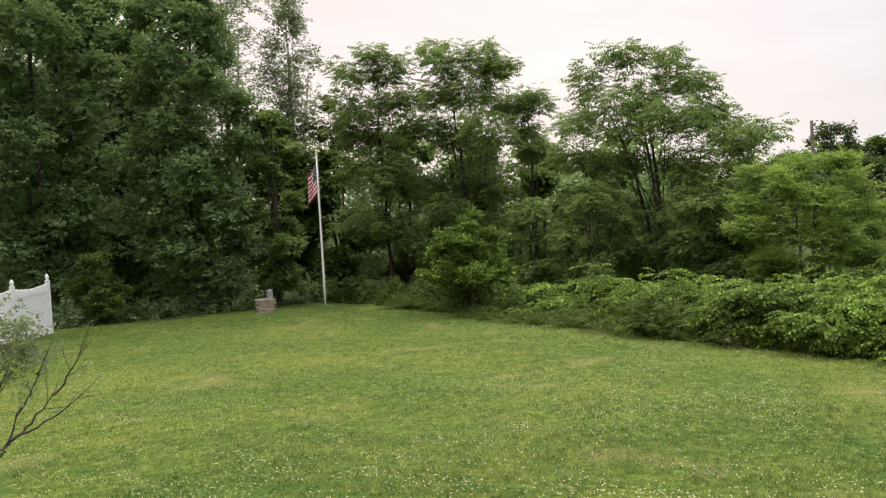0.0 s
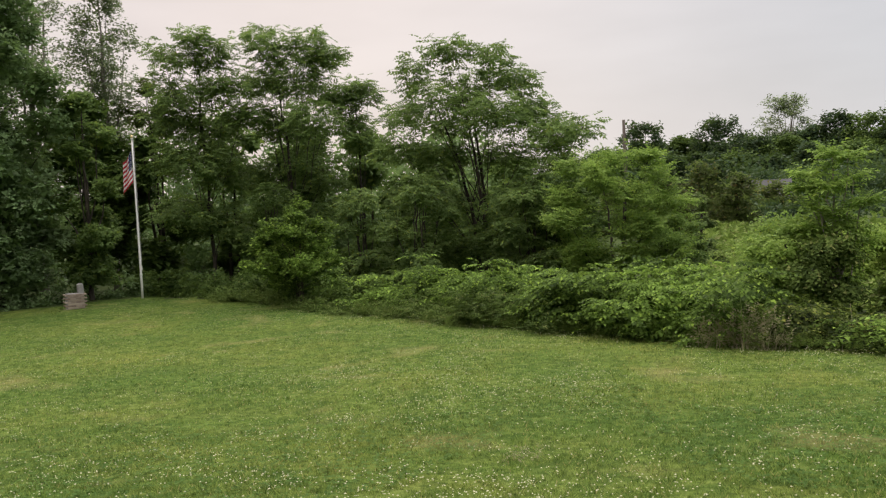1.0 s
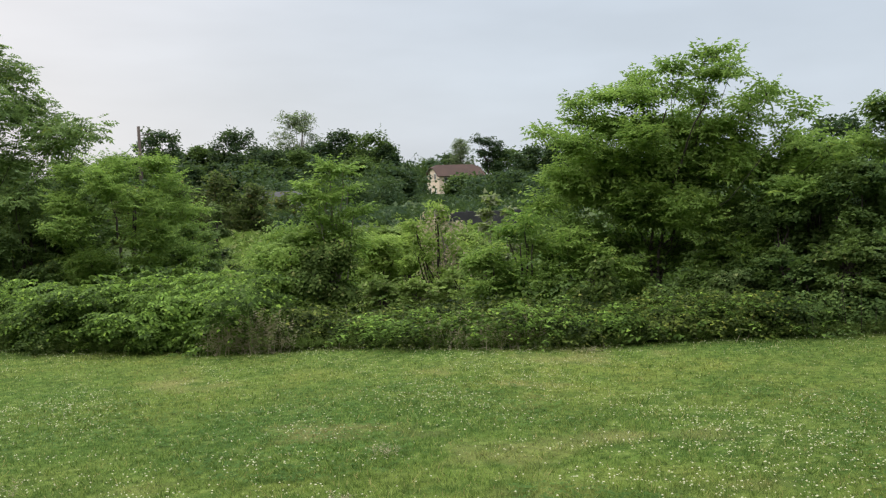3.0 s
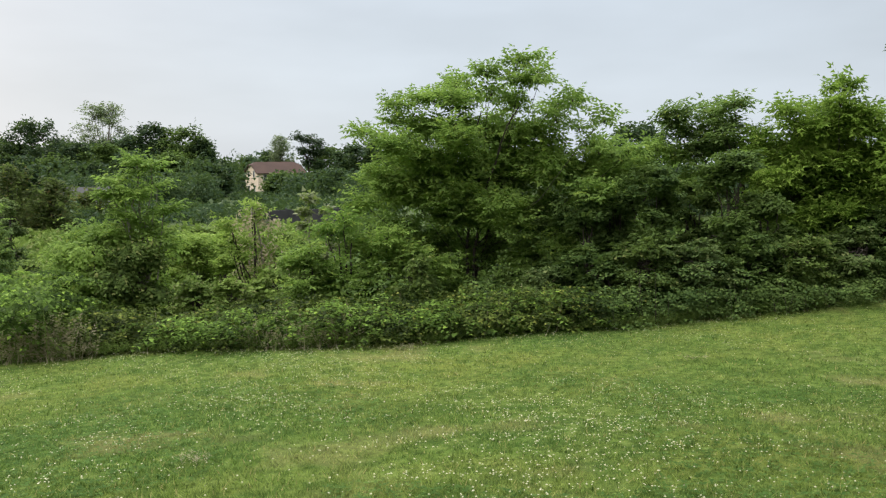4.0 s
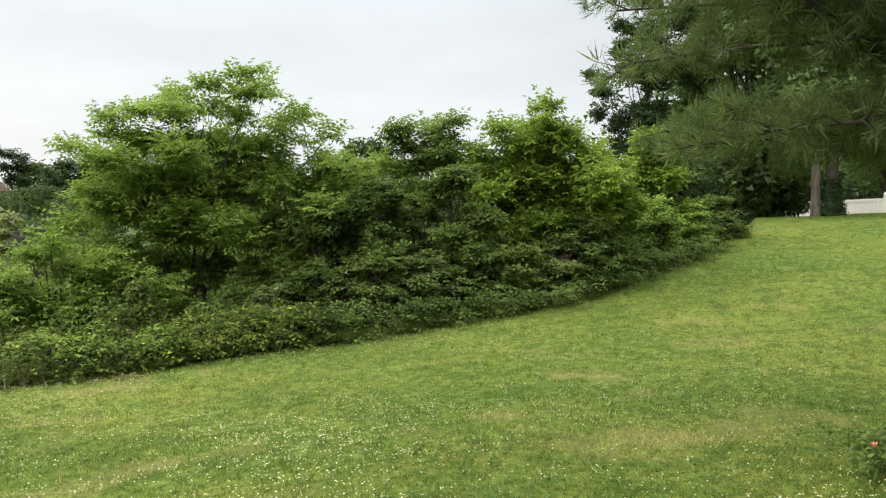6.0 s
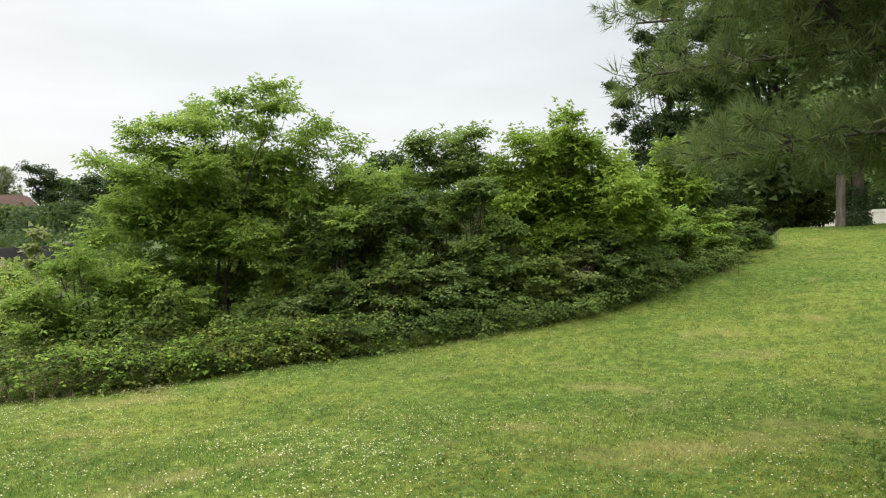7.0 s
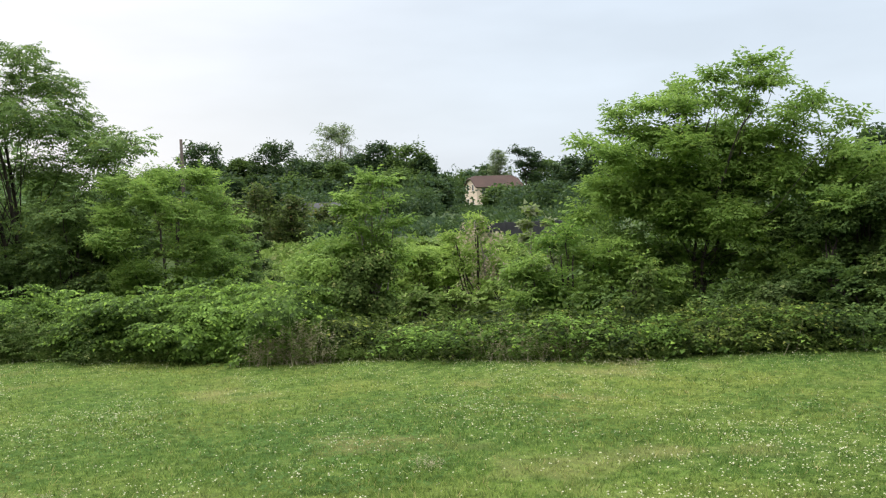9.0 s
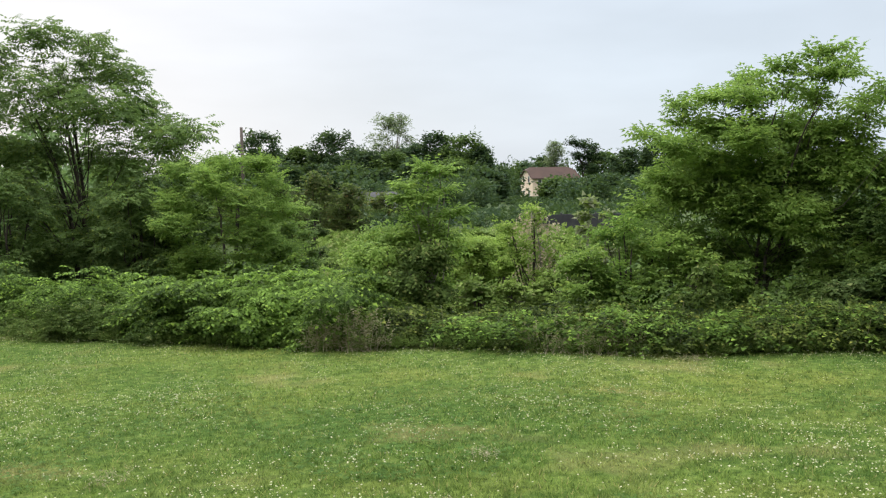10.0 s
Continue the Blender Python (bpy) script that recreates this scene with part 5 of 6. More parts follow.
# ---- a small brick pier beside the wood ----
pier_at = spot(-13.35, 31.2, -0.05)
pier = thing("brick_pier", pier_at, "small weathered pale brick pier at the lawn's edge", "brick pier", turn=22)
pier.scale = (0.8, 0.8, 0.85)
part("core", box_bm(0.68, 0.50, 0.68, (0, 0, 0.34)), m_mortar, pier)
brick_me = bpy.data.meshes.new("brick")
brick_bm = box_bm(0.212, 0.115, 0.062, (0, 0, 0), 0.006)
brick_bm.to_mesh(brick_me)
brick_bm.free()
brick_me.materials.append(m_brick)
BR = random.Random(3)
for c in range(9):
    shift = 0.11 if c % 2 else 0.0
    for k in range(4):
        x = -0.33 + shift + k * 0.222 + (0 if shift else 0.0)
        if x > 0.36:
            continue
        for y in (-0.21, 0.21):
            ob = part("brick", brick_me, None, pier)
            ob.matrix_basis = pose(x, y - math.copysign(0.01, -y) * BR.uniform(0, 1.6), 0.045 + c * 0.073, 0, 0, BR.uniform(-2, 2))
    for x in (-0.275, 0.275):
        ob = part("brick", brick_me, None, pier)
        ob.matrix_basis = pose(x, 0, 0.045 + c * 0.073, 0, 0, 90 + BR.uniform(-2, 2))
slab = box_bm(0.24, 0.3, 0.42, (0.24, 0, 0.85), 0.04)
part("upright_stone", slab, m_stone, pier, "grey upright stone")

# ---- the far hill: house, roofs, utility pole, trees ----
# each tree: bearing, distance, half its width in degrees and the rise of its top in degrees, as one sees it from the lawn
skyline = [(21.9, 185, 1.1, 3.35), (24.5, 180, 1.5, 4.9), (26.9, 190, 0.8, 3.85), (29.2, 185, 1.8, 4.95), (31.6, 178, 1.0, 3.6), (33.2, 175, 1.2, 3.4), (34.6, 182, 0.9, 3.9), (36.2, 184, 1.3, 4.7), (38.0, 180, 1.5, 4.45), (39.2, 178, 0.7, 3.5),
           (40.2, 200, 0.8, 2.3), (42.0, 250, 1.0, 2.5), (43.4, 255, 1.0, 2.85), (44.7, 250, 0.7, 2.2), (47.5, 190, 1.2, 3.0), (49.2, 175, 1.4, 3.2), (51.2, 170, 1.6, 3.6), (19.0, 190, 1.8, 3.3), (15.5, 190, 1.8, 3.2), (68.2, 82, 2.6, 4.1)]
lower_slope = [(22.9, 165, 1.0, 2.4), (26.0, 160, 1.2, 2.6), (28.0, 165, 1.3, 2.7), (30.3, 170, 1.2, 2.6), (32.3, 160, 1.2, 2.2), (34.8, 160, 1.3, 2.9), (37.2, 150, 1.5, 2.8), (39.0, 150, 1.2, 2.2), (39.9, 150, 0.9, 1.7), (44.2, 150, 1.2, 1.3), (46.0, 165, 0.8, 1.2), (47.6, 160, 1.3, 1.6)]
between = [(21.2 + 1.05 * k, 192 + 3 * math.sin(5 * k), 1.05, (3.0 if k < 2 else 3.45) + 0.25 * math.sin(2.3 * k)) for k in range(18)]
for i, (b, d, half, rise) in enumerate(skyline + lower_slope + between):
    wide, top, foot_z = d * math.tan(radians(half)), 1.79 + d * math.tan(radians(rise)), spot(b, d)[2]
    big_tree("hill_tree", b, d, wide * 1.5, max(foot_z + 0.3, top - 3.4 * wide), top, "hill", int(230 + 75 * wide), (m_far, m_far, m_shade)[i % 3], "dark green tree on the far hill", 160 + i, 30, 0.22, group="trees on the far hill", size=1.75 if d > 100 else 0.9, tight=0.62, twig=0.04, clumps=6, shell=0.25, taper=0.1, flat=0.75, big=0.36, inner=2, slim=0.4)
big_tree("hill_tree", 44.15, 240, 5.4, 6.0, 18.2, "mid", 1100, m_pale, "pale green tree rising behind the house's roof", 189, 22, 0.3, group="trees on the far hill", size=1.3, tight=0.5, twig=0.05)
big_tree("bare_crowned_tree", 33.3, 192, 8.6, 9.0, 22.2, "mid", 1000, m_pale, "pale thin-crowned tree with bare limbs on the hill", 190, 12, 0.42, bark=m_pale_bark, group="trees on the far hill", size=1.6, tight=0.5, twig=0.09)
shaped_tree("hill_pine", 46.15, 185, [(-2.6, 14.0, 1.5), (-0.6, 13.4, 1.8), (1.6, 12.6, 1.6), (-1.8, 11.2, 1.5), (0.6, 10.8, 2.0), (2.6, 10.6, 1.6), (0.0, 8.6, 1.6), (2.0, 8.0, 1.8)], "mid", 620, m_far, "dark pine with flat tiers beside the house", 191, 0.8, trunk_r=0.3, fork=6.0, group="trees on the far hill", size=1.5, flat=0.35, tight=0.5, twig=0.05)


def gable_house(at, turn, long, deep, wall, roof_h, walls, roof, label, clip=0.0, group="houses on the hill", chimney=True):
    """A two-storey house: walls, a gable roof with clipped ends, windows with frames and panes, a chimney."""
    h = thing("house", at, label, "house", group, turn=turn)
    bm = bmesh.new()
    x, y = long / 2, deep / 2
    lo = [bm.verts.new(p) for p in ((-x, -y, -1.5), (x, -y, -1.5), (x, y, -1.5), (-x, y, -1.5))]
    hi = [bm.verts.new((v.co.x, v.co.y, wall)) for v in lo]
    for i in range(4):
        bm.faces.new((lo[i], lo[(i + 1) % 4], hi[(i + 1) % 4], hi[i]))
    cut = 1 - clip
    for sx, (p, q) in ((-x, (hi[3], hi[0])), (x, (hi[1], hi[2]))):
        c1 = bm.verts.new((sx, p.co.y * clip, wall + roof_h * cut))
        c2 = bm.verts.new((sx, q.co.y * clip, wall + roof_h * cut))
        bm.faces.new((p, q, c2, c1))
    part("wall", bm, walls, h)
    o = 0.5
    bm = bmesh.new()
    e = o * roof_h / y
    ridge = [bm.verts.new((-x + clip * y * 0.9, 0, wall + roof_h + 0.15)), bm.verts.new((x - clip * y * 0.9, 0, wall + roof_h + 0.15))]
    for s in (-1, 1):
        eave = [bm.verts.new((-x - o, s * (y + o), wall - e + 0.1)), bm.verts.new((x + o, s * (y + o), wall - e + 0.1))]
        k = [bm.verts.new((-x - o, s * y * clip, wall + roof_h * cut + 0.15)), bm.verts.new((x + o, s * y * clip, wall + roof_h * cut + 0.15))]
        bm.faces.new((eave[0], eave[1], k[1], ridge[1], ridge[0], k[0]))
    bm.verts.ensure_lookup_table()
    v = bm.verts
    bm.faces.new((v[0], v[4], v[8]))
    bm.faces.new((v[1], v[9], v[5]))
    bmesh.ops.recalc_face_normals(bm, faces=bm.faces[:])
    bmesh.ops.solidify(bm, geom=bm.faces[:], thickness=0.2)
    roof_ob = part("roof", bm, roof, h)
    if chimney:
        part("chimney", box_bm(0.9, 0.9, 2.2, (long * 0.05, 0.4, wall + roof_h + 0.3), 0.04), m_brick, roof_ob)
    spots = [(-x - 0.04, s * y * 0.42, z, True) for s in (-1, 1) for z in (wall * 0.32, wall * 0.95)] + [(long * u, -y - 0.04, z, False) for u in (-0.35, -0.1, 0.15, 0.38) for z in (wall * 0.3, wall * 0.78)]
    for wx, wy, wz, end in spots:
        sx, sy = (0.10, 1.1) if end else (1.1, 0.10)
        win = part("window", box_bm(sx, sy, 1.6, (wx, wy, wz), 0.02), m_paint, h)
        part("pane", box_bm(sx * 1.3 if end else sx - 0.24, sy - 0.24 if end else sy * 1.3, 1.36, (wx, wy, wz)), m_glass, win)
    return h


house_at = spot(43.85, 217)
gable_house((house_at[0], house_at[1], 1.4), -19, 12.5, 7.8, 5.6, 2.6, m_stucco, m_roof, "tan stucco house with a brown clipped-gable roof on the hill", 0.3, chimney=False)
shed_at = spot(31.8, 95)
gable_house((shed_at[0], shed_at[1], -1.6), -32, 5.0, 5.0, 2.6, 1.8, m_stucco, m_grey_roof, "low house with a grey shingle roof among trees", 0.0, chimney=False)

dark_fence = thing("board_fence", spot(46.5, 60), "long dark board fence at the foot of the hill", "fence", turn=-46.2)
for k in range(5):
    part("panel", box_bm(1.16, 0.06, 1.75, ((k - 2.0) * 1.2, 0, 0.1 + 0.02 * (k % 2)), 0.02), m_dark_wall, dark_fence)
    part("post", box_bm(0.12, 0.12, 1.95, ((k - 2.5) * 1.2, -0.02, 0.12), 0.01), m_dark_wall, dark_fence)

up_at = spot(23.35, 160)
upole = thing("utility_pole", up_at, "weathered wooden utility pole with a crossarm on the hill", "utility pole")
up_h = 16.2 - up_at[2]
part("pole", lathe_bm([(0.34, -0.5), (0.32, up_h * 0.4), (0.27, up_h)], 10), m_dark_wood, upole)
part("crossarm", box_bm(2.4, 0.14, 0.16, (0.9, 0, up_h - 1.5), 0.02, Matrix.Rotation(radians(-8), 4, "Y")), m_dark_wood, upole)
for k in (-0.15, 0.7, 1.9):
    ins = lathe_bm([(0.06, 0), (0.08, 0.06), (0.05, 0.2)], 8)
    bmesh.ops.translate(ins, verts=ins.verts, vec=(k, 0, up_h - 1.36 + (k - 0.9) * 0.14))
    part("insulator", ins, m_stone, upole)

# ---- the pine whose boughs hang into view ----
PINE = (8.2, -5.6)
pine_z = float(height(*PINE))
PR = np.random.default_rng(77)
pine = thing("pine_tree", (*PINE, pine_z), "white pine with long soft needles and low hanging boughs", "pine tree")
p_wood, p_tips = [], []
trunk_path = np.array([(0, 0, -0.3), (0.03, 0.02, 1.5), (0.0, 0.05, 3.5), (0.05, 0.0, 6.5), (0.0, 0.0, 12.5)])
p_wood.append(tube(trunk_path, [0.24, 0.2, 0.17, 0.12, 0.03], 10))


def bough(start, end, sag, r, shoots, reach):
    """A main bough with side shoots on both sides, each ending in tufts."""
    a, b = np.array(start, float), np.array(end, float)
    path = bend(a, (a + b) / 2 + np.array([0, 0, sag]), b, 12)
    p_wood.append(tube(path, np.linspace(r, 0.012, 12), 7))
    way = (b - a) / np.linalg.norm(b - a)
    side = np.array([-way[1], way[0], 0.0])
    for i in range(shoots):
        t = 0.18 + 0.82 * (i + PR.random()) / shoots
        k = min(10, int(t * 11))
        p = path[k] + (path[k + 1] - path[k]) * (t * 11 - k)
        s = 1 if i % 2 else -1
        ln = reach * (1.15 - 0.7 * t) * PR.uniform(0.6, 1.15)
        q = p + (side * s * PR.uniform(0.5, 1.0) + way * PR.uniform(0.25, 0.8) + np.array([0, 0, PR.uniform(-0.35, 0.3)])) * ln
        sub = bend(p, (p + q) / 2 + np.array([0, 0, 0.08 * ln]), q, 6)
        p_wood.append(tube(sub[::2], np.linspace(0.012, 0.005, 3), 4))
        for j in range(int(5 + ln * 20)):
            tt = PR.uniform(0.25, 1.0) if j else 1.0
            m_ = min(4, int(tt * 5))
            base = sub[m_] + (sub[m_ + 1] - sub[m_]) * (tt * 5 - m_)
            d = (q - p) / ln + PR.normal(0, 0.55, 3)
            d /= np.linalg.norm(d)
            tip = base + d * PR.uniform(0.08, 0.26)
            if j % 3 == 0:
                p_wood.append(tube(np.array([base, tip]), [0.005, 0.004], 3))
            p_tips.append((tip, d))
    p_tips.append((b, way))


low_boughs = [((0, 0, 2.8), (-0.6, 5.7, 3.45), 0.6, 0.03, 34, 0.9), ((0, 0, 2.3), (-0.7, 5.4, 5.1), -2.2, 0.17, 26, 0.9), ((0, 0, 2.7), (-0.9, 4.7, 2.8), 0.2, 0.04, 30, 0.85),
    ((0, 0, 2.6), (-0.2, 5.2, 2.72), 0.3, 0.04, 32, 0.9), ((0, 0, 3.4), (-1.0, 5.0, 4.6), 0.3, 0.045, 30, 0.95), ((0, 0, 2.7), (0.9, 5.5, 2.95), 0.3, 0.045, 30, 0.95),
    ((0, 0, 3.3), (1.4, 6.0, 4.3), 0.3, 0.045, 28, 1.0), ((0, 0, 4.0), (0.4, 5.4, 5.6), 0.3, 0.05, 24, 1.0), ((0, 0, 2.6), (-1.3, 3.6, 2.72), 0.2, 0.04, 26, 0.8)]
high_boughs = [((0, 0, 2.9), (2.0, 4.8, 3.1), 0.3, 0.045, 22, 0.95), ((0, 0, 4.2), (-0.9, 4.2, 5.4), 0.3, 0.05, 24, 1.0), ((0, 0, 2.8), (0.3, 4.4, 2.75), 0.25, 0.04, 28, 0.85),
    ((0, 0, 3.2), (-0.5, 4.6, 3.8), 0.3, 0.04, 30, 0.9), ((0, 0, 3.6), (0.3, 5.0, 4.2), 0.3, 0.03, 30, 0.9), ((0, 0, 3.2), (-0.8, 5.3, 4.1), 0.5, 0.03, 32, 0.9),
    ((0, 0, 4.0), (-0.4, 5.7, 5.2), 0.5, 0.03, 30, 0.95), ((0, 0, 3.8), (0.5, 5.2, 4.8), 0.45, 0.03, 28, 0.95), ((0, 0, 3.4), (-1.1, 4.3, 4.3), 0.4, 0.03, 28, 0.9)]
for s, e, sag, r, n, reach in low_boughs + high_boughs:
    bough(s, e, sag, r, n, reach)
# upper crown out of view, added and kept dense to shade the lawn
far_tips = []
for i in range(40):
    a, z = i * 2.4, 3.2 + 8.6 * i / 40
    e = np.array([math.cos(a), math.sin(a), 0.0]) * (5.6 - 0.5 * (z - 3)) + np.array([0, 0, z + 0.9])
    if e[1] > 1.5 and z < 5.5:
        continue
    path = bend((0, 0, z), np.array([e[0] * 0.5, e[1] * 0.5, z + 0.7]), e, 7)
    p_wood.append(tube(path, np.linspace(0.05, 0.012, 7), 5))
    for j in range(56):
        q = path[PR.integers(2, 7)] + PR.normal(0, 0.46, 3) * np.array([1, 1, 0.6])
        far_tips.append(q)
part("trunk", mesh_np("trunk", *joined(p_wood), m_pine_bark, True), None, pine)
far_tips = np.array(far_tips)
n_t = len(far_tips)
part("unseen_upper_needles", mesh_np("unseen_upper_needles", *spread_sprays("needle", far_tips, PR.uniform(-3, 3, n_t), PR.uniform(-0.4, 0.6, n_t), PR.uniform(-3, 3, n_t), PR.uniform(2.2, 3.2, n_t)), m_needle), None, pine, "unseen needle masses of the upper boughs, added to shade the lawn")
tipP = np.array([p for p, d in p_tips])
tipD = np.array([d for p, d in p_tips])
n_t = len(tipP)
part("needles", mesh_np("needles", *spread_sprays("needle", tipP, np.arctan2(tipD[:, 1], tipD[:, 0]), np.arcsin(np.clip(tipD[:, 2], -1, 1)), PR.uniform(-3, 3, n_t), PR.uniform(0.8, 1.2, n_t)), m_needle), None, pine, "long soft green needles")

# ---- garden plants near the camera ----
leggy_at = spot(-38.2, 5.55)
leggy = thing("leggy_shrub", leggy_at, "leggy shrub of half-bare dark branches and leaf tufts", "shrub")
l_wood, LR = [], np.random.default_rng(31)
b_ = radians(-31)
across, ahead = np.array([math.cos(b_), -math.sin(b_), 0]), np.array([math.sin(b_), math.cos(b_), 0])
l_tips = []


def stick(a, b, r, twigs, lift=0.05):
    """A crooked bare branch; a and b are (across, ahead, up) from the foot."""
    pa, pb = (across * p[0] + ahead * p[1] + np.array([0, 0, p[2]]) for p in (a, b))
    path = bend(pa, (pa + pb) / 2 + np.array([0, 0, -lift]), pb, 9)
    path[1:-1] += LR.normal(0, 0.008, (7, 3))
    l_wood.append(tube(path, np.linspace(r, r * 0.28, 9), 6))
    for k in range(twigs):
        i = LR.integers(3, 8)
        d = (path[i] - path[i - 1]) / np.linalg.norm(path[i] - path[i - 1]) + LR.normal(0, 0.5, 3) + np.array([0, 0, 0.3])
        q = path[i] + d / np.linalg.norm(d) * LR.uniform(0.06, 0.2)
        l_wood.append(tube(np.array([path[i], (path[i] + q) / 2 + LR.normal(0, 0.008, 3), q]), [r * 0.3, r * 0.25, r * 0.15], 4))
        l_tips.append(q)


stick((-0.60, 0, -0.1), (-0.10, 0, 0.62), 0.022, 0)
stick((-0.10, 0, 0.62), (0.41, 0, 0.84), 0.018, 2)
stick((0.41, 0, 0.84), (0.55, 0, 0.95), 0.015, 2)
stick((0.55, 0, 0.95), (0.80, 0.05, 1.18), 0.011, 4)
stick((0.80, 0.05, 1.18), (1.03, 0.1, 1.50), 0.008, 5)
stick((0.60, 0, 0.98), (0.97, -0.05, 1.18), 0.008, 4)
stick((0.50, 0, 0.90), (0.79, 0.1, 1.44), 0.009, 4)
stick((-0.35, 0, 0.50), (0.40, 0.1, 1.05), 0.018, 3)
stick((0.40, 0.1, 1.05), (0.58, 0.1, 1.42), 0.010, 5)
stick((0.36, 0.05, 0.95), (0.45, 0.1, 1.30), 0.010, 4)
stick((-0.5, 0, 0.05), (-0.3, 0.1, 1.2), 0.018, 5)
part("stem", mesh_np("stem", *joined(l_wood), m_bark, True), None, leggy)
n_l = 300
lp = (across[None] * LR.normal(0.62, 0.09, n_l)[:, None] + ahead[None] * LR.normal(0.1, 0.15, n_l)[:, None] + np.stack([0 * np.arange(n_l), 0 * np.arange(n_l), LR.normal(1.52, 0.11, n_l)], 1))
lp = np.concatenate([lp, np.array(l_tips)[::3]])
n_l = len(lp)
part("leaves", mesh_np("leaves", *spread_sprays("small", lp, LR.uniform(-3, 3, n_l), LR.normal(0, 0.4, n_l), LR.normal(0, 0.4, n_l), LR.uniform(0.28, 0.55, n_l)), m_pale), None, leggy)

bed_at = spot(102.95, 6.9)
bed = thing("flowering_plant", bed_at, "clump of strap leaves with one coral flower", "garden plant")
BP = np.random.default_rng(41)
n_b = 90
bp = np.stack([BP.normal(0.1, 0.26, n_b), BP.normal(-0.2, 0.22, n_b), BP.uniform(0.02, 0.1, n_b)], 1)
strap = []
for p in bp:
    a, ln = BP.uniform(0, 6.28), BP.uniform(0.10, 0.20)
    e = p + np.array([math.cos(a) * ln * 0.45, math.sin(a) * ln * 0.45, ln * 0.8])
    path = bend(p, (p + e) / 2 + np.array([0, 0, ln * 0.3]), e, 5)
    wv = np.array([-math.sin(a), math.cos(a), 0]) * 0.008
    wid = np.array([0.7, 1.0, 0.9, 0.6, 0.05])[:, None]
    V = np.concatenate([path - wv * wid, path + wv * wid])
    strap.append((V, np.array([(k, k + 1, k + 6, k + 5) for k in range(4)])))
# the clump's shadowy look comes from the dark m_shade colour
part("strap_leaves", mesh_np("strap_leaves", *joined(strap), m_shade, True), None, bed)
n_b = 260
bp = np.stack([BP.normal(0.25, 0.2, n_b), BP.normal(-0.25, 0.22, n_b), BP.uniform(0.03, 0.26, n_b)], 1)
part("broad_leaves", mesh_np("broad_leaves", *spread_sprays("broad", bp, BP.uniform(-3, 3, n_b), BP.normal(0, 0.3, n_b), BP.normal(0, 0.3, n_b), BP.uniform(0.35, 0.75, n_b)), m_shade), None, bed)
petals = np.array([leaf_quad((-0.02, 0.0, 0.25), (math.cos(a) * 0.5, math.sin(a) * 0.5, 0.9), 0.05, 0.034, 0.0) for a in np.arange(6) * math.pi / 3]).reshape(-1, 3)
part("flower", mesh_np("flower", petals, np.arange(24).reshape(-1, 4), m_coral), None, bed, "coral flower")
part("flower_stalk", mesh_np("flower_stalk", *tube(np.array([(0, 0, 0), (-0.01, 0, 0.14), (-0.02, 0, 0.255)]), [0.005, 0.004, 0.004], 5), m_weed), None, bed)

# ---- the lawn's own growth ----
GR = np.random.default_rng(9)


def lawn_points(n, power, r0=3.2, r1=40.0):
    """Places on the lawn, thinning with distance."""
    rr = np.linspace(r0, r1, 4000)
    w = np.cumsum(rr ** power)
    r = np.interp(GR.random(n) * w[-1], w, rr)
    b = GR.uniform(-31, 105, n)
    keep = r < edge_at(b) + 0.1
    r, b = r[keep], b[keep]
    return r * np.sin(np.radians(b)), r * np.cos(np.radians(b)), r, b


def wavy(x, y, scale, seed):
    """A smooth irregular pattern over the lawn, about -1 to 1."""
    rng = np.random.default_rng(seed)
    out = np.zeros_like(x)
    for _ in range(7):
        a, k, p = rng.uniform(0, 6.28), scale * rng.uniform(0.6, 1.8), rng.uniform(0, 6.28)
        out += np.sin((x * math.cos(a) + y * math.sin(a)) * k + p)
    return out / 3.2


gx, gy, gr_, gb_ = lawn_points(BLADES, -0.8)
n_g = len(gx)
tuft = 1 + 0.25 * wavy(gx, gy, 1.6, 4) + 0.45 * wavy(gx, gy, 14.0, 5)
bl_h = 0.036 * np.clip(tuft, 0.35, 2) * GR.uniform(0.6, 1.4, n_g) * np.clip(1.1 - 0.018 * gr_, 0.55, 1)
bl_w = 0.0030 * (gr_ / 4.0) ** 0.6 * GR.uniform(0.7, 1.4, n_g)
bl_a, bl_l = GR.uniform(0, 2 * math.pi, n_g), GR.uniform(0.1, 1.5, n_g)
face = np.radians(-gb_) + GR.normal(0, 0.8, n_g)
foot = np.stack([gx, gy, height(gx, gy) - 0.004], 1)
wide_v = np.stack([np.cos(face), np.sin(face), 0 * face], 1) * bl_w[:, None]
tip_v = foot + np.stack([np.cos(bl_a) * bl_l * bl_h, np.sin(bl_a) * bl_l * bl_h, bl_h], 1)
GV = np.stack([foot - wide_v, foot + wide_v, tip_v], 1).reshape(-1, 3)
grass = part("grass", mesh_np("grass", GV, np.arange(len(GV)).reshape(-1, 3), m_blade))
tagged(grass, "short mown grass blades, some dry and yellowed", "grass", kind="stuff")

cx, cy, cr_, cb_ = lawn_points(21000, -0.8, 3.2, 11)
keep = wavy(cx, cy, 1.2, 6) > -0.2
cx, cy, cr_ = cx[keep], cy[keep], cr_[keep]
n_c = len(cx)
CV = []
ca = GR.uniform(0, 2 * math.pi, n_c)
cz = height(cx, cy) + GR.uniform(0.02, 0.05, n_c)
size_c = 0.017 * GR.uniform(0.7, 1.4, n_c) * (cr_ / 5) ** 0.4
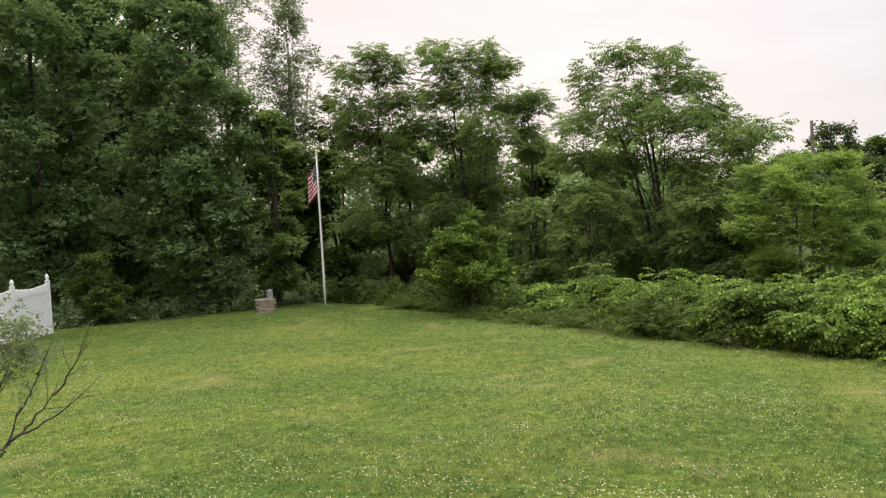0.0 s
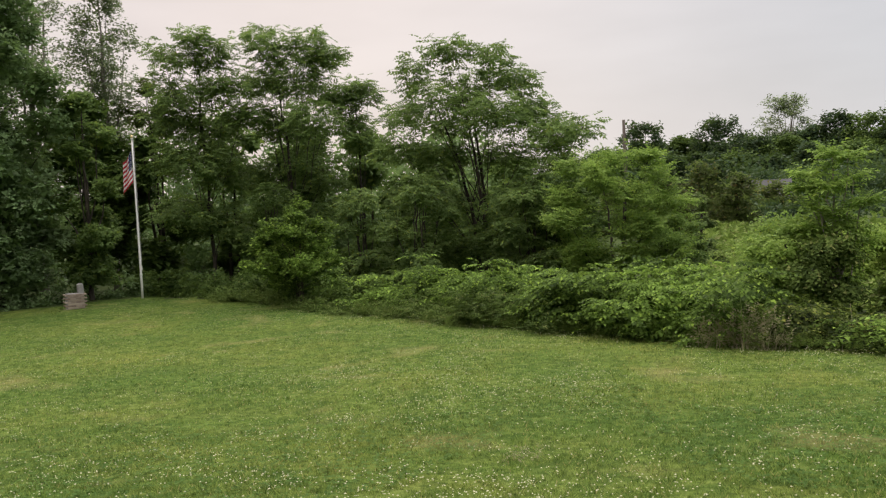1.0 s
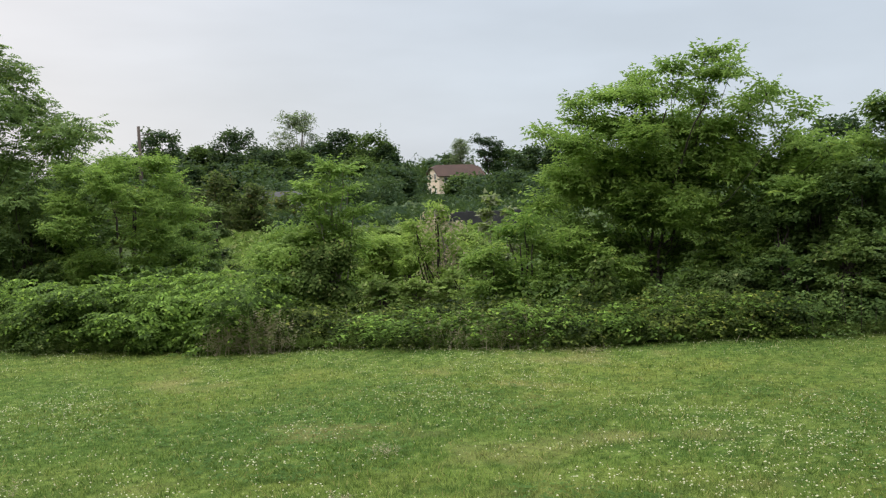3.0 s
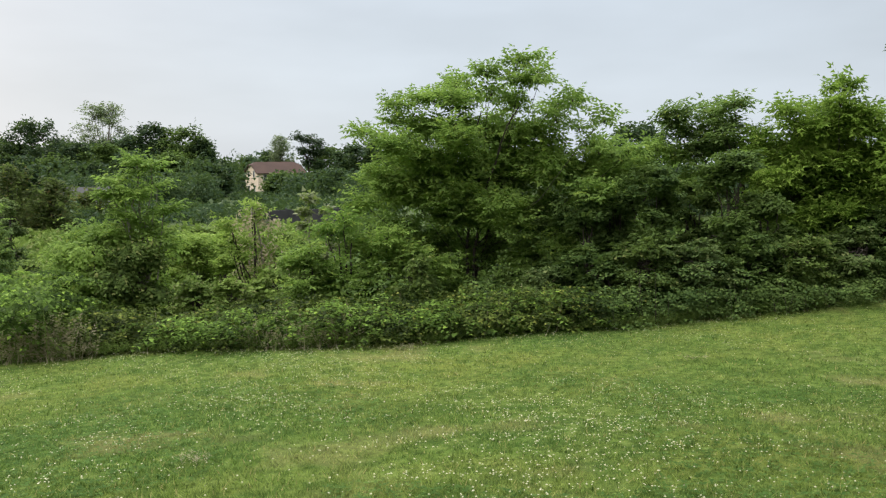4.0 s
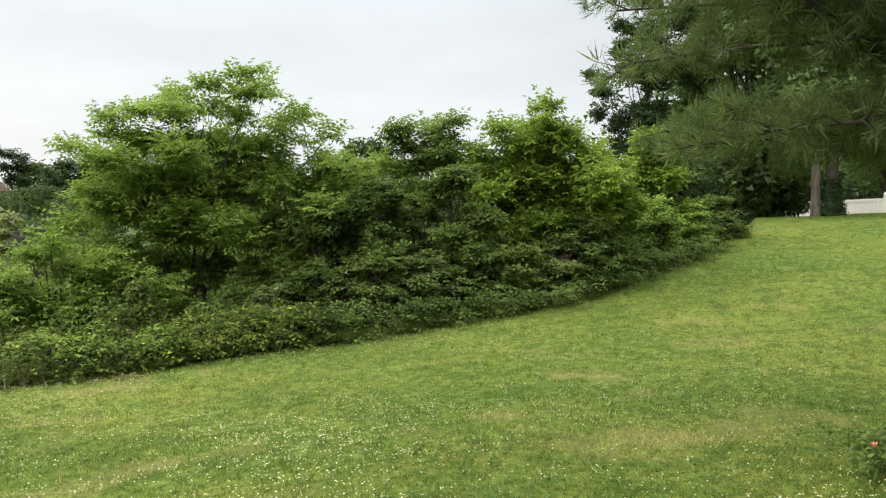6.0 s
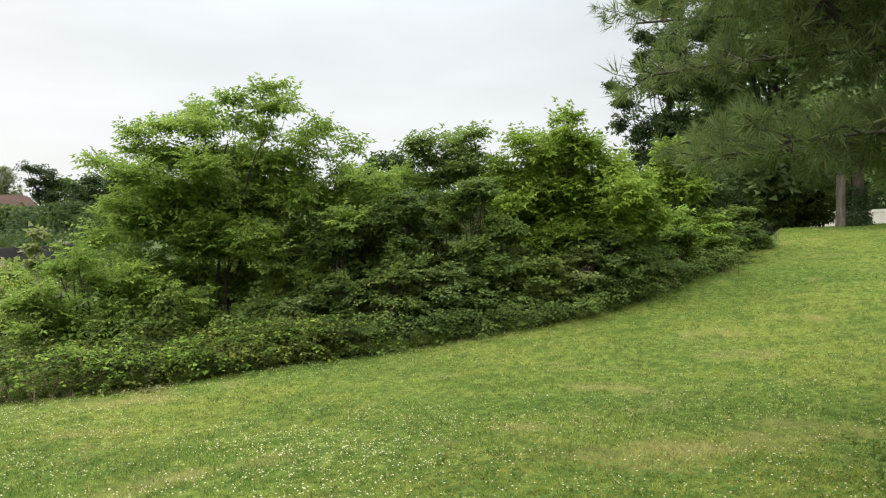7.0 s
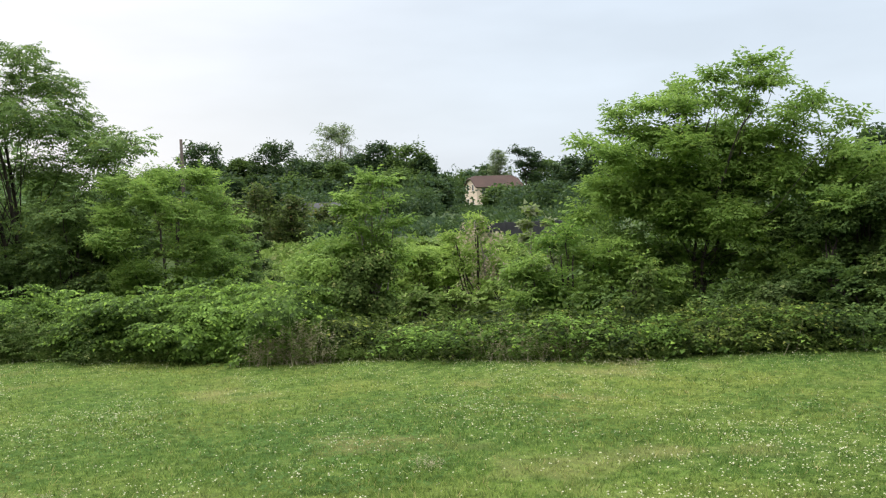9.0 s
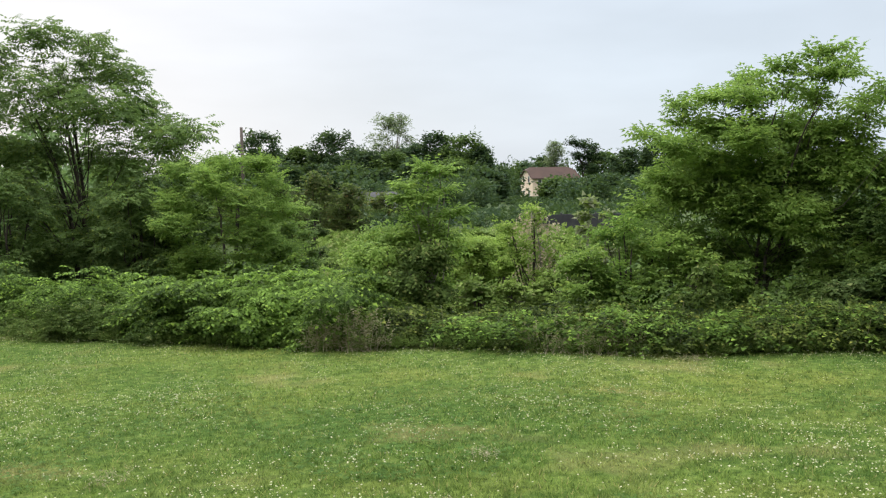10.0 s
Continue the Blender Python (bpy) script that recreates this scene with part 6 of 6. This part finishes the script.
for k in range(3):
    a = ca + k * 2.094
    out_v = np.stack([np.cos(a), np.sin(a), 0.25 + 0 * a], 1)
    side_v = np.stack([-np.sin(a), np.cos(a), 0 * a], 1)
    c0 = np.stack([cx, cy, cz], 1)
    s = size_c[:, None]
    CV.append(np.stack([c0, c0 + (out_v * 0.8 + side_v * 0.55) * s, c0 + out_v * 1.25 * s, c0 + (out_v * 0.8 - side_v * 0.55) * s], 1))
CV = np.concatenate(CV).reshape(-1, 3)
clover = part("clover_leaves", mesh_np("clover_leaves", CV, np.arange(len(CV)).reshape(-1, 4), m_clover))
tagged(clover, "patches of small three-part clover leaves in the lawn", "clover", kind="stuff")

fx, fy, fr_, fb_ = lawn_points(FLOWERS, 0.0, 3.4, 34)
keep = GR.random(len(fx)) < np.clip(0.26 + 0.3 * wavy(fx, fy, 0.9, 8) + 0.3 * wavy(fx, fy, 4.0, 10), 0.06, 1) * np.where(fb_ > 75, 0.6, 1.0)
fx, fy, fr_ = fx[keep], fy[keep], fr_[keep]
n_f = len(fx)
octa = np.array([(1, 0, 0), (0.3, 0.95, 0.1), (-0.8, 0.6, 0), (-0.8, -0.6, 0.1), (0.3, -0.95, 0), (0, 0, 0.85)], float)
of = np.array([(i, (i + 1) % 5, 5) for i in range(5)])
f_s = 0.0072 * GR.uniform(0.6, 1.3, n_f)
f_z = height(fx, fy) + 0.028 + GR.uniform(0.01, 0.05, n_f)
fa = GR.uniform(0, 6.28, n_f)
ox = octa[None, :, 0] * np.cos(fa)[:, None] - octa[None, :, 1] * np.sin(fa)[:, None]
oy = octa[None, :, 0] * np.sin(fa)[:, None] + octa[None, :, 1] * np.cos(fa)[:, None]
FV = np.stack([ox * f_s[:, None] + fx[:, None], oy * f_s[:, None] + fy[:, None], octa[None, :, 2] * f_s[:, None] + f_z[:, None]], 2).reshape(-1, 3)
FF = (of[None] + 6 * np.arange(n_f)[:, None, None]).reshape(-1, 3)
flowers = part("clover_flowers", mesh_np("clover_flowers", FV, FF, m_flower))
tagged(flowers, "scattered white clover blossoms in the lawn", "clover flowers", kind="stuff")

for x, y, s in [(1.87, 6.72, 0.09), (4.36, 5.06, 0.07), (11.0, 8.0, 0.10), (12.1, 3.65, 0.10), (3.2, 4.1, 0.05)]:
    n_d = 40
    dp = np.stack([GR.normal(0, s, n_d), GR.normal(0, s, n_d), GR.uniform(0.03, 0.07, n_d)], 1)
    dry = thing("dry_clump", (x, y, float(height(x, y))), "small clump of dry cut grass lying in the lawn", "dry grass", "dry clumps")
    dry_ob = part("tuft", mesh_np("tuft", *spread_sprays("weed", dp, GR.uniform(-3, 3, n_d), GR.normal(0.1, 0.3, n_d), GR.normal(0, 0.5, n_d), np.full(n_d, 0.22)), m_straw), None, dry)
    dry_ob["kind"] = "stuff"
